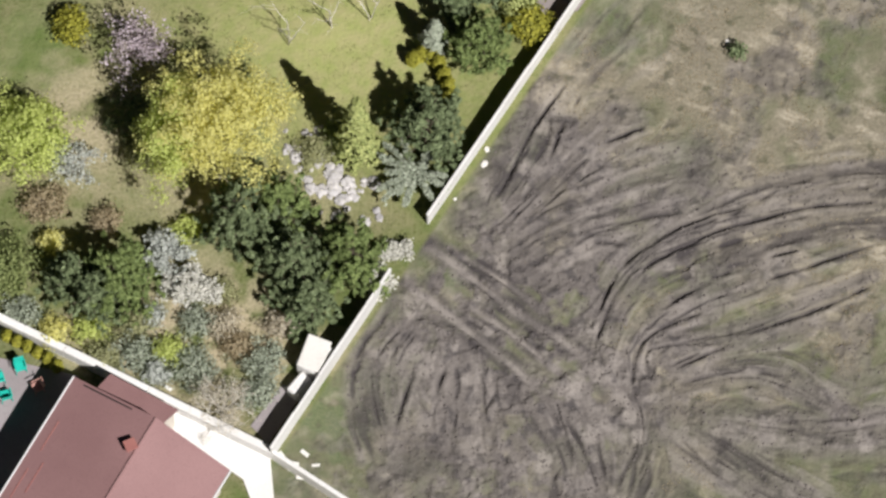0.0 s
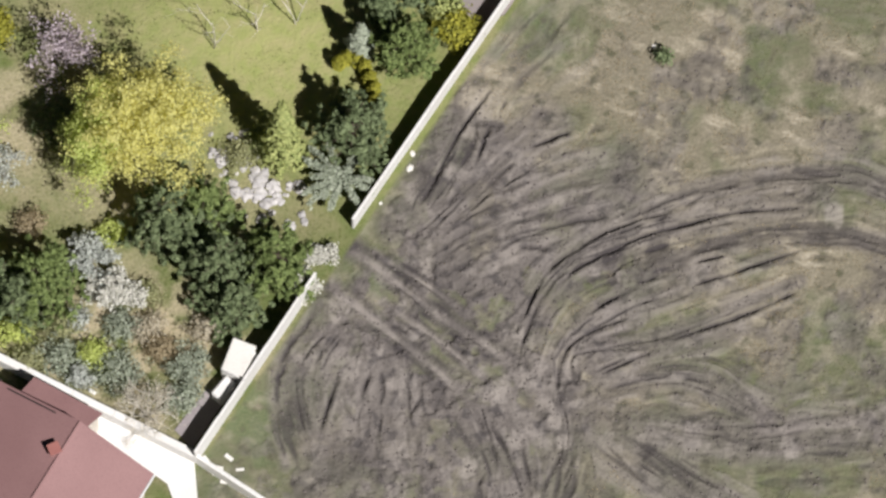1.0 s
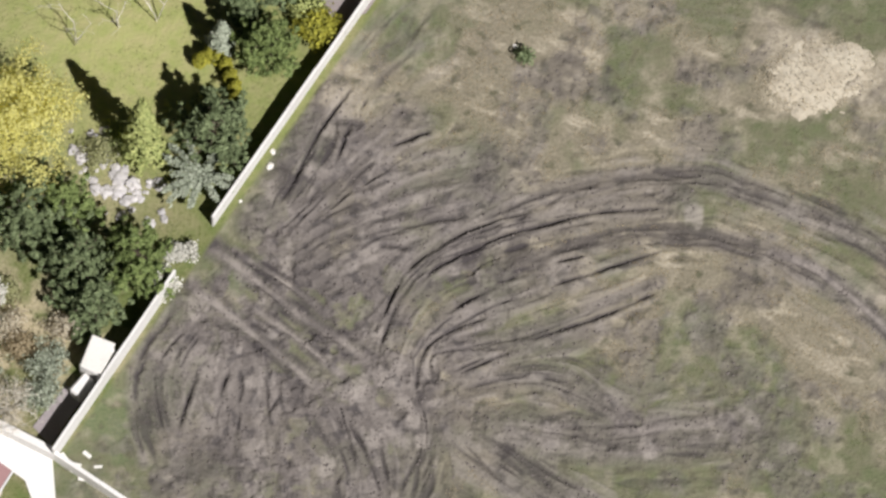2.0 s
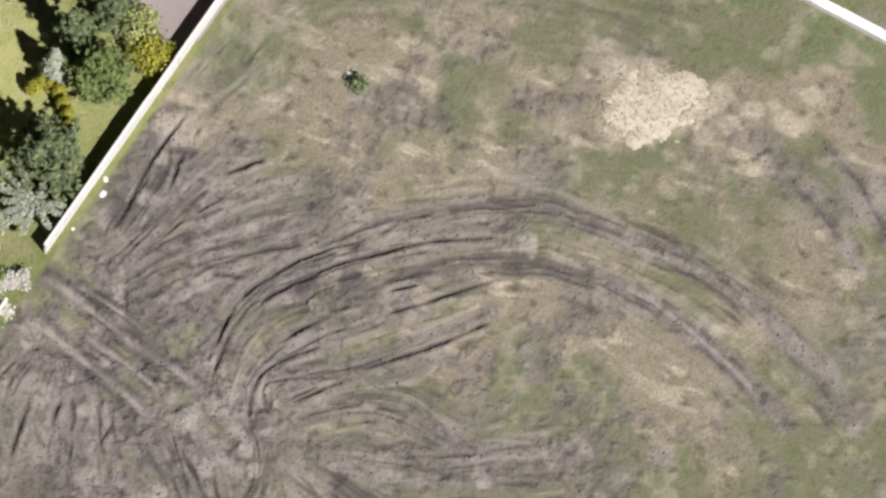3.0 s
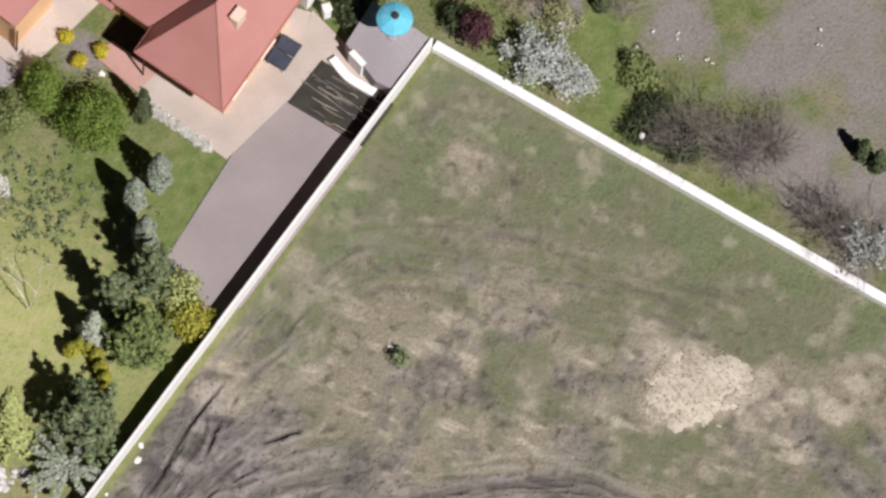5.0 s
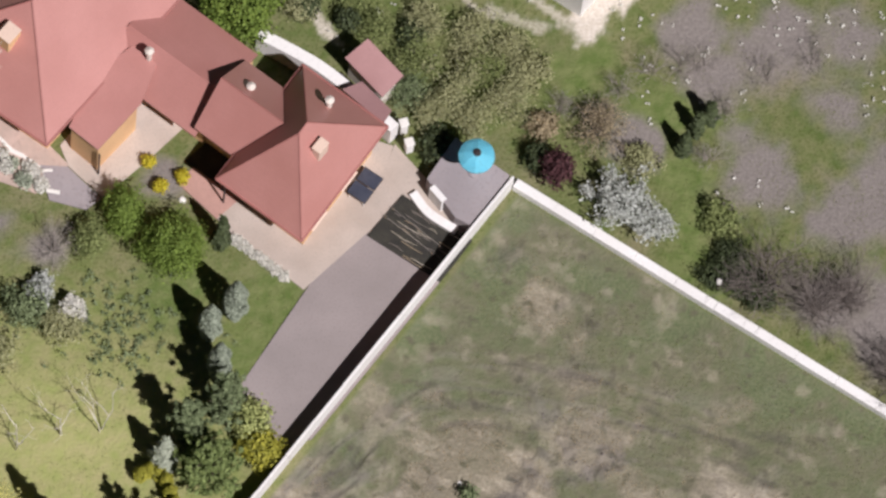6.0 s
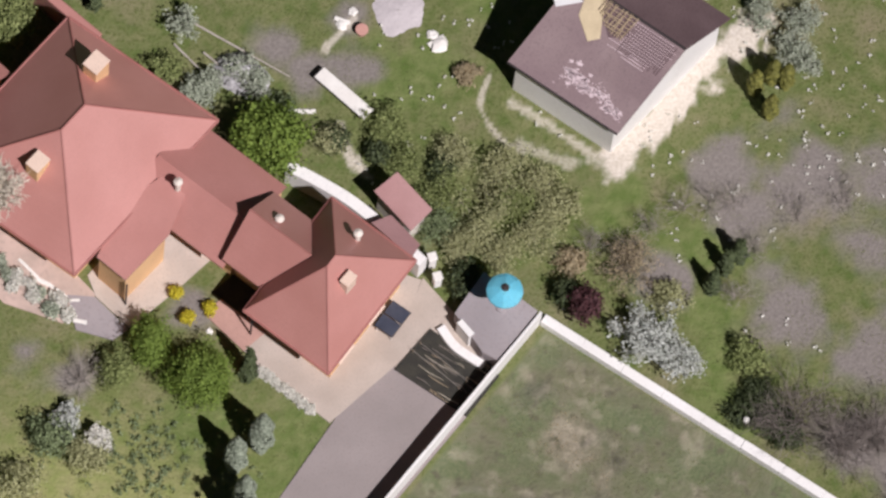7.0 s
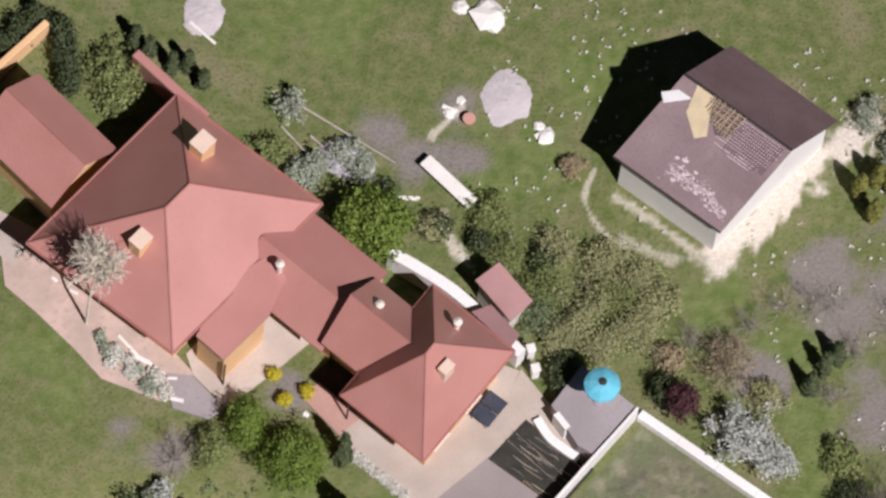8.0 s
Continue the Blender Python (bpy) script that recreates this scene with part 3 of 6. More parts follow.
    i = (np.arange(h - 1)[:, None] * w + np.arange(w - 1)[None, :]).ravel()
    faces = np.stack([i, i + 1, i + 1 + w, i + w], 1)
    me = bpy.data.meshes.new("ground")
    me.vertices.add(len(verts))
    me.vertices.foreach_set("co", verts.ravel())
    me.loops.add(faces.size)
    me.loops.foreach_set("vertex_index", faces.ravel())
    me.polygons.add(len(faces))
    me.polygons.foreach_set("loop_start", np.arange(0, faces.size, 4))
    me.polygons.foreach_set("use_smooth", np.ones(len(faces), bool))
    me.update()
    for name, data in (*masks.items(), ("meadow", meadow), ("verdant", verdant), ("ash", ash), ("chalk", chalk), ("litter", litter)):
        me.attributes.new(name, "FLOAT", "POINT").data.foreach_set("value", data.astype(np.float32))
    m, nodes, links = nodes_of("ground")
    b = nodes["Principled BSDF"]

    def attr(n):
        a = nodes.new("ShaderNodeAttribute")
        a.attribute_name = n
        return a.outputs["Fac"]

    fine, mid, wide = noise_at(nodes, links, 7.0, 6.0), noise_at(nodes, links, 1.6, 5.0), noise_at(nodes, links, 0.32, 4.0)
    f, g, v = (ramp(nodes, links, n.outputs[0], 0.3, 0.7) for n in (fine, mid, wide))
    lawn = blend(nodes, links, g, (0.105, 0.145, 0.042), (0.20, 0.205, 0.095))
    lawn = blend(nodes, links, ramp(nodes, links, wide.outputs[0], 0.52, 0.7), lawn, (0.235, 0.212, 0.125))
    lawn = blend(nodes, links, ramp(nodes, links, fine.outputs[0], 0.5, 0.75), lawn, (0.08, 0.105, 0.025))
    bright = blend(nodes, links, g, (0.325, 0.36, 0.125), (0.41, 0.385, 0.185))
    lawn = blend(nodes, links, attr("meadow"), lawn, bright)
    lawn = blend(nodes, links, attr("verdant"), lawn, blend(nodes, links, g, (0.105, 0.155, 0.04), (0.19, 0.22, 0.085)))
    lawn = blend(nodes, links, attr("ash"), lawn, blend(nodes, links, f, (0.265, 0.238, 0.218), (0.195, 0.174, 0.158)))
    lawn = blend(nodes, links, attr("litter"), lawn, blend(nodes, links, f, (0.52, 0.44, 0.31), (0.34, 0.30, 0.185)))
    lawn = blend(nodes, links, attr("chalk"), lawn, blend(nodes, links, f, (0.74, 0.68, 0.60), (0.55, 0.49, 0.40)))
    green = blend(nodes, links, g, (0.125, 0.145, 0.07), (0.205, 0.195, 0.125))
    green = blend(nodes, links, attr("lush"), green, blend(nodes, links, f, (0.112, 0.148, 0.066), (0.175, 0.195, 0.10)))
    straw = blend(nodes, links, f, (0.305, 0.27, 0.195), (0.20, 0.182, 0.125))
    grass = blend(nodes, links, attr("dry"), green, straw)
    grass = blend(nodes, links, ramp(nodes, links, mid.outputs[0], 0.56, 0.68), grass, (0.128, 0.126, 0.078))
    earth = blend(nodes, links, f, (0.142, 0.126, 0.118), (0.222, 0.198, 0.182))
    earth = blend(nodes, links, v, earth, (0.172, 0.153, 0.14))
    earth = blend(nodes, links, ramp(nodes, links, mid.outputs[0], 0.53, 0.62), earth, (0.10, 0.09, 0.088))
    field = blend(nodes, links, attr("soil"), grass, earth)
    field = blend(nodes, links, attr("chaff"), field, blend(nodes, links, f, (0.50, 0.45, 0.35), (0.36, 0.315, 0.235)))
    field = blend(nodes, links, attr("dust_pale"), field, (0.39, 0.352, 0.318))
    # dark colour for damp earth and for the shade painted into ruts
    field = blend(nodes, links, attr("damp_shade"), field, (0.07, 0.062, 0.062))
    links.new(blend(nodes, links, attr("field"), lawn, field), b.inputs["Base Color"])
    b.inputs["Roughness"].default_value, b.inputs["Specular IOR Level"].default_value = 0.95, 0.1
    bp = nodes.new("ShaderNodeBump")
    bp.inputs["Distance"].default_value, bp.inputs["Strength"].default_value = 0.07, 0.8
    links.new(fine.outputs[0], bp.inputs["Height"])
    links.new(bp.outputs[0], b.inputs["Normal"])
    me.materials.append(m)
    link("ground", me, None, "rutted bare field beside grassy gardens in spring", "ground", "", "structure")


build_ground()


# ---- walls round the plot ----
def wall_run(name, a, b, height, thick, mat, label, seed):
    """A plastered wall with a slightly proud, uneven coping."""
    ax, ay, bx, by = *a, *b
    length = math.hypot(bx - ax, by - ay)
    body = empty(name, ax, ay, 0, label, "wall", "", math.degrees(math.atan2(by - ay, bx - ax)))
    body["kind"] = "structure"
    rng = random.Random(seed)
    n = max(1, round(length / 2.0))
    pitch = length / n
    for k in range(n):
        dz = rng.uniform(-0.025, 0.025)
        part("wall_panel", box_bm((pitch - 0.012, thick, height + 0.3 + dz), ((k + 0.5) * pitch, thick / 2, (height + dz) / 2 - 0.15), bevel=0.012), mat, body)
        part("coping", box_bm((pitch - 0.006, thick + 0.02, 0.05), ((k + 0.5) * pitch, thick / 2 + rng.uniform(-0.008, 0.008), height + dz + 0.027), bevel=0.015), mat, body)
    return body


WALL_H = 1.5
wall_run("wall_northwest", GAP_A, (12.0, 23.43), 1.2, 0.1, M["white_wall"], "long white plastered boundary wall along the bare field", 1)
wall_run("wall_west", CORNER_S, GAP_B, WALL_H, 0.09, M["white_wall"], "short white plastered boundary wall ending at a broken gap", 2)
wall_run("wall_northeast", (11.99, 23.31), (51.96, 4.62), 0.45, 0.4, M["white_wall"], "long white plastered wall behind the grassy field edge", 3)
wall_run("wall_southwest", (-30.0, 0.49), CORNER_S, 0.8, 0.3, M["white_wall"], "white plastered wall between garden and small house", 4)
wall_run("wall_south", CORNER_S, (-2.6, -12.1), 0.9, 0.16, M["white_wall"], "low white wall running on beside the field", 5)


# ---- houses ----
def at(origin, u, v, a, b, z):
    """The place a along u and b along v from a plan origin."""
    return (origin[0] + a * u[0] + b * v[0], origin[1] + a * u[1] + b * v[1], z)


def ridge_cap(p, q, mat, parent, r=0.04, label=""):
    p, q = Vector(p) + Vector((0, 0, 0.01)), Vector(q) + Vector((0, 0, 0.01))
    part("ridge_cap", tube_bm([p, p.lerp(q, 0.5), q], [r, r, r], 6), mat, parent, label)


def roof_part(points, faces, thick, mat, parent, name="roof", label=""):
    return link(name, slab_mesh(name, points, faces, thick, mat), parent, label)


def window_part(parent, a, b, z0, z1, frame_mat, out):
    """A framed window on a wall line from a to b (plan), standing proud by out."""
    ax, ay, bx, by = *a, *b
    length, turn = math.hypot(bx - ax, by - ay), math.degrees(math.atan2(by - ay, bx - ax))
    mid = ((ax + bx) / 2 + out[0] * 0.03, (ay + by) / 2 + out[1] * 0.03)
    bm = bmesh.new()
    for sx, sz, w, h in ((0, (z1 - z0) / 2, length, 0.08), (0, -(z1 - z0) / 2, length, 0.08), (length / 2, 0, 0.08, z1 - z0), (-length / 2, 0, 0.08, z1 - z0), (0, 0, 0.05, z1 - z0)):
        bmesh.ops.create_cube(bm, size=1.0, matrix=pose(*mid, (z0 + z1) / 2, 0, 0, turn) @ Matrix.Translation((sx, 0, sz)) @ Matrix.Diagonal((w, 0.08, h, 1)))
    win = part("window", bm, frame_mat, parent, "white window frame")
    part("pane", box_bm((length - 0.06, 0.02, z1 - z0 - 0.06), (*mid, (z0 + z1) / 2), turn), M["glass"], win)
    part("window_sill", box_bm((length + 0.1, 0.16, 0.05), (mid[0] + out[0] * 0.06, mid[1] + out[1] * 0.06, z0 - 0.06), turn, 0.01), M["cream_plaster"], win)


def chimney_part(parent, x, y, z0, z1, w, d, turn, mat, cap_mat):
    c = part("chimney", box_bm((w, d, z1 - z0), (x, y, (z0 + z1) / 2), turn, 0.03), mat, parent, "orange plastered chimney stack")
    part("chimney_cap", box_bm((w + 0.04, d + 0.04, 0.06), (x, y, z1 + 0.032), turn, 0.015), cap_mat, c)


def vent_part(parent, x, y, z, mat):
    v = part("vent_pipe", tube_bm([(x, y, z - 0.4), (x, y, z + 0.45)], [0.12, 0.12], 8), mat, parent, "pale roof vent pipe")
    part("vent_cowl", tube_bm([(x, y, z + 0.45), (x, y, z + 0.5), (x, y, z + 0.62)], [0.21, 0.2, 0.03], 8), mat, v)


def gutter_part(parent, p, q, mat, r=0.06):
    part("gutter", tube_bm([p, q], [r, r], 6), mat, parent)


def downpipe_part(parent, x, y, z):
    part("downpipe", tube_bm([(x, y, z), (x, y, 0.05)], [0.045, 0.045], 6), M["dark_metal"], parent)


def main_house():
    h = empty("house", -8.68, 26.95, 0, "large orange plastered house with red hipped roofs and tower", "house")
    h.matrix_world = Matrix.Identity(4)
    c = (-8.68, 26.95)
    u, v = Vector((0.527, 0.850)), Vector((-0.888, 0.461))     # towards NE along the ridge; towards NW
    hu, hv, eave, top, rl = 4.66, 3.93, 3.0, 6.0, 0.75
    ridge = Vector(c) + Vector((0, 0.07))
    pts = [at(c, u, v, -hu, -hv, eave), at(c, u, v, hu, -hv, eave), at(c, u, v, hu, hv, eave), at(c, u, v, -hu, hv, eave), at(ridge, u, v, -rl, 0, top), at(ridge, u, v, rl, 0, top)]
    roof_part(pts, [[0, 1, 5, 4], [1, 2, 5], [2, 3, 4, 5], [3, 0, 4]], 0.14, M["roof_red"], h)
    for i, j in ((0, 4), (1, 5), (2, 5), (3, 4), (4, 5)):
        ridge_cap(pts[i], pts[j], M["roof_cap"], h)
    for i, j in ((0, 1), (1, 2), (2, 3), (3, 0)):
        gutter_part(h, pts[i], pts[j], M["roof_cap"])
    part("wall", flat_bm([at(c, u, v, a, b * (hv - 0.6), 0)[:2] for a, b in ((-hu + 0.85, -1), (hu - 0.45, -1), (hu - 0.45, 1), (-hu + 0.85, 1))], -0.2, eave + 0.3), M["plaster"], h)
    chimney_part(h, -8.11, 29.75, 4.0, 5.7, 0.85, 0.75, 58, M["plaster"], M["cream_plaster"])
    chimney_part(h, -9.83, 25.0, 3.8, 5.5, 0.8, 0.65, 58, M["plaster"], M["cream_plaster"])
    # tower block with a steep square roof
    c2 = (3.00, 22.48)
    p, q = Vector((0.457, 0.889)), Vector((-0.869, 0.495))     # towards NE; towards NW
    hp, hq, e2, apex = 3.18, 2.26, 3.0, 6.2
    t = [at(c2, p, q, -hp, -hq, e2), at(c2, p, q, hp, -hq, e2), at(c2, p, q, hp, hq, e2), at(c2, p, q, -hp, hq, e2), at(c2, p, q, -0.45, 0, apex), at(c2, p, q, 0.15, 0, apex)]
    roof_part(t, [[0, 1, 5, 4], [1, 2, 5], [2, 3, 4, 5], [3, 0, 4]], 0.13, M["roof_red"], h, "tower_roof")
    for i, j in ((0, 4), (1, 5), (2, 5), (3, 4), (4, 5)):
        ridge_cap(t[i], t[j], M["roof_cap"], h, 0.03)
    for i in range(4):
        gutter_part(h, t[i], t[(i + 1) % 4], M["roof_cap"])
    part("wall", flat_bm([at(c2, p, q, a, b * (hq - 0.4), 0)[:2] for a, b in ((-hp + 0.85, -1), (hp - 0.4, -1), (hp - 0.4, 1), (-hp + 0.85, 1))], -0.2, e2 + 0.35), M["plaster"], h)
    for a, b in ((-1, 1),):
        x, y, _ = at(c2, p, q, a * (hp - 0.3), b * (hq - 0.3), 0)
        downpipe_part(h, x, y, e2 - 0.05)
    chimney_part(h, 3.75, 21.9, 4.7, 5.6, 0.62, 0.42, 60, M["cream_plaster"], M["cream_plaster"])
    for a, w in ((-1.3, 1.0), (0.9, 1.0)):
        w0, w1 = at(c2, p, q, a - w / 2, -(hq - 0.4), 0), at(c2, p, q, a + w / 2, -(hq - 0.4), 0)
        window_part(h, w0[:2], w1[:2], 0.95, 2.35, M["white_metal"], (-q[0], -q[1]))
    # neck: a gabled roof that runs into the tower's north-west slope
    c2 = (2.60, 22.36)
    off, half, end, e3, r3 = 0.30, 1.88, 4.05, 2.9, 4.75
    n = [at(c2, p, q, off - half, end, e3), at(c2, p, q, off - half, 0.6, e3), at(c2, p, q, off + half, 0.6, e3), at(c2, p, q, off + half, end, e3), at(c2, p, q, off, end, r3), at(c2, p, q, off, 0.5, r3)]
    roof_part(n, [[0, 1, 5, 4], [2, 3, 4, 5]], 0.13, M["roof_red"], h, "neck_roof")
    ridge_cap(n[4], at(c2, p, q, off, 0.75, r3), M["roof_cap"], h, 0.03)
    bm = bmesh.new()
    vs = [bm.verts.new(at(c2, p, q, off + s * (half - 0.7), b, z)) for b in (end - 0.12, 2.0) for s, z in ((-1, -0.2), (1, -0.2), (1, e3 + 0.4), (0, r3 - 0.2), (-1, e3 + 0.4))]
    bm.faces.new(vs[:5])
    bm.faces.new(vs[5:][::-1])
    for k in range(5):
        bm.faces.new((vs[k], vs[(k + 1) % 5], vs[5 + (k + 1) % 5], vs[5 + k]))
    bmesh.ops.recalc_face_normals(bm, faces=bm.faces[:])
    part("wall", bm, M["plaster"], h)
    # lower wing between the neck and the main roof
    off, a0, a1, e4, r4 = 0.15, 3.9, 8.8, 2.3, 3.7
    sw, ne = off - 1.85, 2.9
    n = [at(c2, p, q, sw, a1, 2.3), at(c2, p, q, sw, a0, 2.3), at(c2, p, q, ne, a0, e4), at(c2, p, q, ne, a1, e4), at(c2, p, q, off, a1, r4), at(c2, p, q, off, a0, r4)]
    roof_part(n, [[0, 1, 5, 4], [2, 3, 4, 5]], 0.12, M["roof_red"], h, "wing_roof")
    part("wall", flat_bm([at(c2, p, q, s, b, 0)[:2] for s, b in ((sw + 0.7, a0), (ne - 0.35, a0), (ne - 0.35, a1), (sw + 0.7, a1))], -0.2, e4), M["plaster"], h)
    vent_part(h, 0.50, 24.55, 4.0, M["pale_plaster"])
    vent_part(h, 3.85, 24.2, 4.6, M["pale_plaster"])
    vent_part(h, -3.95, 25.6, 3.7, M["pale_plaster"])
    # the wing's south-west slope runs on down over a porch, with orange walls below
    porch = [(-3.55, 25.6), (-4.0, 23.62), (-5.5, 21.42), (-6.85, 22.25), (-5.9, 24.9), (-4.6, 26.2)]
    flat = [(x, y, 3.3 + 0.12 * (0.457 * (x + 3.93) + 0.889 * (y - 25.79))) for x, y in porch]
    roof_part(flat, [[5, 4, 3, 2, 1, 0]], 0.1, M["roof_red"], h, "porch_roof")
    part("porch_wall", flat_bm([(-4.15, 23.6), (-5.5, 21.55), (-6.75, 22.35), (-5.4, 24.9)], -0.2, 2.62), M["plaster"], h)
    downpipe_part(h, -5.42, 21.38, 2.3)
    # annex to the north-west
    ca, d = (-15.2, 30.0), Vector((0.822, -0.569))
    nn = Vector((0.569, 0.822))
    half, e5, r5 = 1.95, 2.6, 4.1
    g = [at(ca, d, nn, 2.9, -half, e5), at(ca, d, nn, 2.9, half, e5), at(ca, d, nn, -1.9, half, e5), at(ca, d, nn, -1.9, -half, e5), at(ca, d, nn, 2.9, 0, r5), at(ca, d, nn, -1.9, 0, r5)]
    roof_part(g, [[0, 4, 5, 3], [1, 2, 5, 4]], 0.12, M["roof_red"], h, "annex_roof")
    ridge_cap(g[4], g[5], M["roof_cap"], h, 0.03)
    part("wall", flat_bm([at(ca, d, nn, a, b * (half - 0.3), 0)[:2] for a, b in ((2.6, -1), (2.6, 1), (-1.6, 1), (-1.6, -1))], -0.2, e5 + 0.1), M["plaster"], h)


def white_house():
    h = empty("house", 0, 0, 0, "white plastered cottage under a worn mauve gabled roof", "house")
    s = (13.97, 31.23)
    u, v = Vector((0.556, 0.831)), Vector((-0.896, 0.444))      # along the gable end; along the ridge to NW
    w, l, e, r, ra = 7.3, 5.63, 3.0, 5.1, 4.15
    t = [at(s, u, v, 0, 0, e), at(s, u, v, w, 0, e), at(s, u, v, w, l, e), at(s, u, v, 0, l, e), at(s, u, v, ra, 0, r), at(s, u, v, ra, l, r)]
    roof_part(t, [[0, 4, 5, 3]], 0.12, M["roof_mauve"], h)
    # slope turned from the sun: browner sheet, with its shade deepened in the colour
    roof_part(t, [[1, 2, 5, 4]], 0.12, M["roof_dark"], h, "back_roof", "darker brown back slope, its shaded side deepened in the colour")
    ridge_cap(t[4], t[5], M["dark_metal"], h, 0.07)
    bm = bmesh.new()
    vs = [bm.verts.new(at(s, u, v, a, b, z)) for b in (0.3, l - 0.3) for a, z in ((0.25, -0.2), (w - 0.25, -0.2), (w - 0.25, e + 0.0), (ra, r - 0.2), (0.25, e - 0.02))]
    bm.faces.new(vs[:5])
    bm.faces.new(vs[5:][::-1])
    for k in range(5):
        bm.faces.new((vs[k], vs[(k + 1) % 5], vs[5 + (k + 1) % 5], vs[5 + k]))
    bmesh.ops.recalc_face_normals(bm, faces=bm.faces[:])
    part("wall", bm, M["white_wall"], h, "white lime-washed wall")
    gutter_part(h, t[0], t[3], M["dark_metal"], 0.05)
    # stripped patch: bare boards and battens on the near slope, flaking pale sheets
    slope = (r - e) / ra
    rng = random.Random(8)

    def on_roof(a, b, lift):
        return at(s, u, v, a, b, e + slope * a + lift)

    patch = [on_roof(4.1, 4.9, 0.03), on_roof(3.0, 4.5, 0.03), on_roof(2.35, 3.5, 0.03), on_roof(2.7, 3.15, 0.03), on_roof(3.3, 3.55, 0.03), on_roof(4.1, 4.0, 0.03)]
    link("board_patch", slab_mesh("board_patch", patch, [[5, 4, 3, 2, 1, 0]], 0.02, M["bare_board"]), h, "bare pale yellow roof boards")
    # the slope stays closed; a dark sheet paints the shaded attic under the rafters
    hole = [on_roof(4.12, 4.0, 0.02), on_roof(3.35, 3.5, 0.02), on_roof(2.9, 2.9, 0.02), on_roof(3.3, 2.3, 0.02), on_roof(4.12, 2.5, 0.02)]
    link("attic_shade_sheet", slab_mesh("attic_shade_sheet", hole, [[4, 3, 2, 1, 0]], 0.02, M["roof_dark"]), h, "dark sheet painting the attic's shade between bare rafters")
    for k in range(11):
        b0 = 2.45 + k * 0.15
        part("batten", tube_bm([on_roof(3.05 + 0.5 * abs(b0 - 2.9) * (b0 > 2.9), b0, 0.07), on_roof(4.12, b0 + rng.uniform(-0.15, 0.15), 0.09)], [0.035, 0.03], 4), M["wood"], h)
    for k in range(6):
        a0 = 3.2 + k * 0.17
        part("batten", tube_bm([on_roof(a0, 2.4, 0.11), on_roof(a0 + rng.uniform(-0.1, 0.1), 3.4 + 0.13 * k, 0.11)], [0.025, 0.025], 4), M["wood"], h)
    # lath rows where the covering is gone
    for k in range(13):
        a0 = 2.55 + k * 0.12
        b1 = rng.uniform(2.1, 2.5) if k > 4 else rng.uniform(1.6, 2.9)
        part("lath", tube_bm([on_roof(a0, rng.uniform(0.15, 0.5) if k > 3 else rng.uniform(0.6, 1.2), 0.02), on_roof(a0, b1, 0.02)], [0.018, 0.018], 4), M["flake"], h)
    for k in range(16):
        b0 = 0.3 + k * 0.13
        part("lath", tube_bm([on_roof(2.6 + rng.uniform(0, 0.25), b0, 0.03), on_roof(4.0, b0, 0.03)], [0.022, 0.022], 4), M["roof_dark"], h)
    for k in range(210):
        b = 0.3 + 3.2 * (k / 210) ** 0.7 + rng.gauss(0, 0.08)
        a = 0.55 + 0.12 * b + rng.gauss(0, 0.05 + 0.05 * b) + (0.35 * rng.random() if 1.2 < b < 2.2 else 0)
        r0 = 0.02 + 0.10 * rng.random() ** 2
        ring = [on_roof(a + r0 * math.cos(j * math.tau / 6) * rng.uniform(0.4, 1.3), b + 1.7 * r0 * math.sin(j * math.tau / 6) * rng.uniform(0.4, 1.3), 0.012) for j in range(6)]
        link("flaked_patch", slab_mesh("flaked_patch", ring, [[5, 4, 3, 2, 1, 0]], 0.008, M["flake"]), h)
    # ribs of the corrugated sheets in the upper half
    for k in range(22):
        b0 = 0.05 + k * 0.11
        part("roof_rib", tube_bm([on_roof(1.5, b0, 0.004), on_roof(2.5, b0, 0.004)], [0.022, 0.022], 4), M["roof_mauve"], h)
    part("ridge_sheet", box_bm((1.3, 0.5, 0.05), at(s, u, v, 3.3, 5.25, e + slope * 3.3 + 0.1), 20, 0.01, (0, 0)), M["white_metal"], h, "loose white metal sheet")


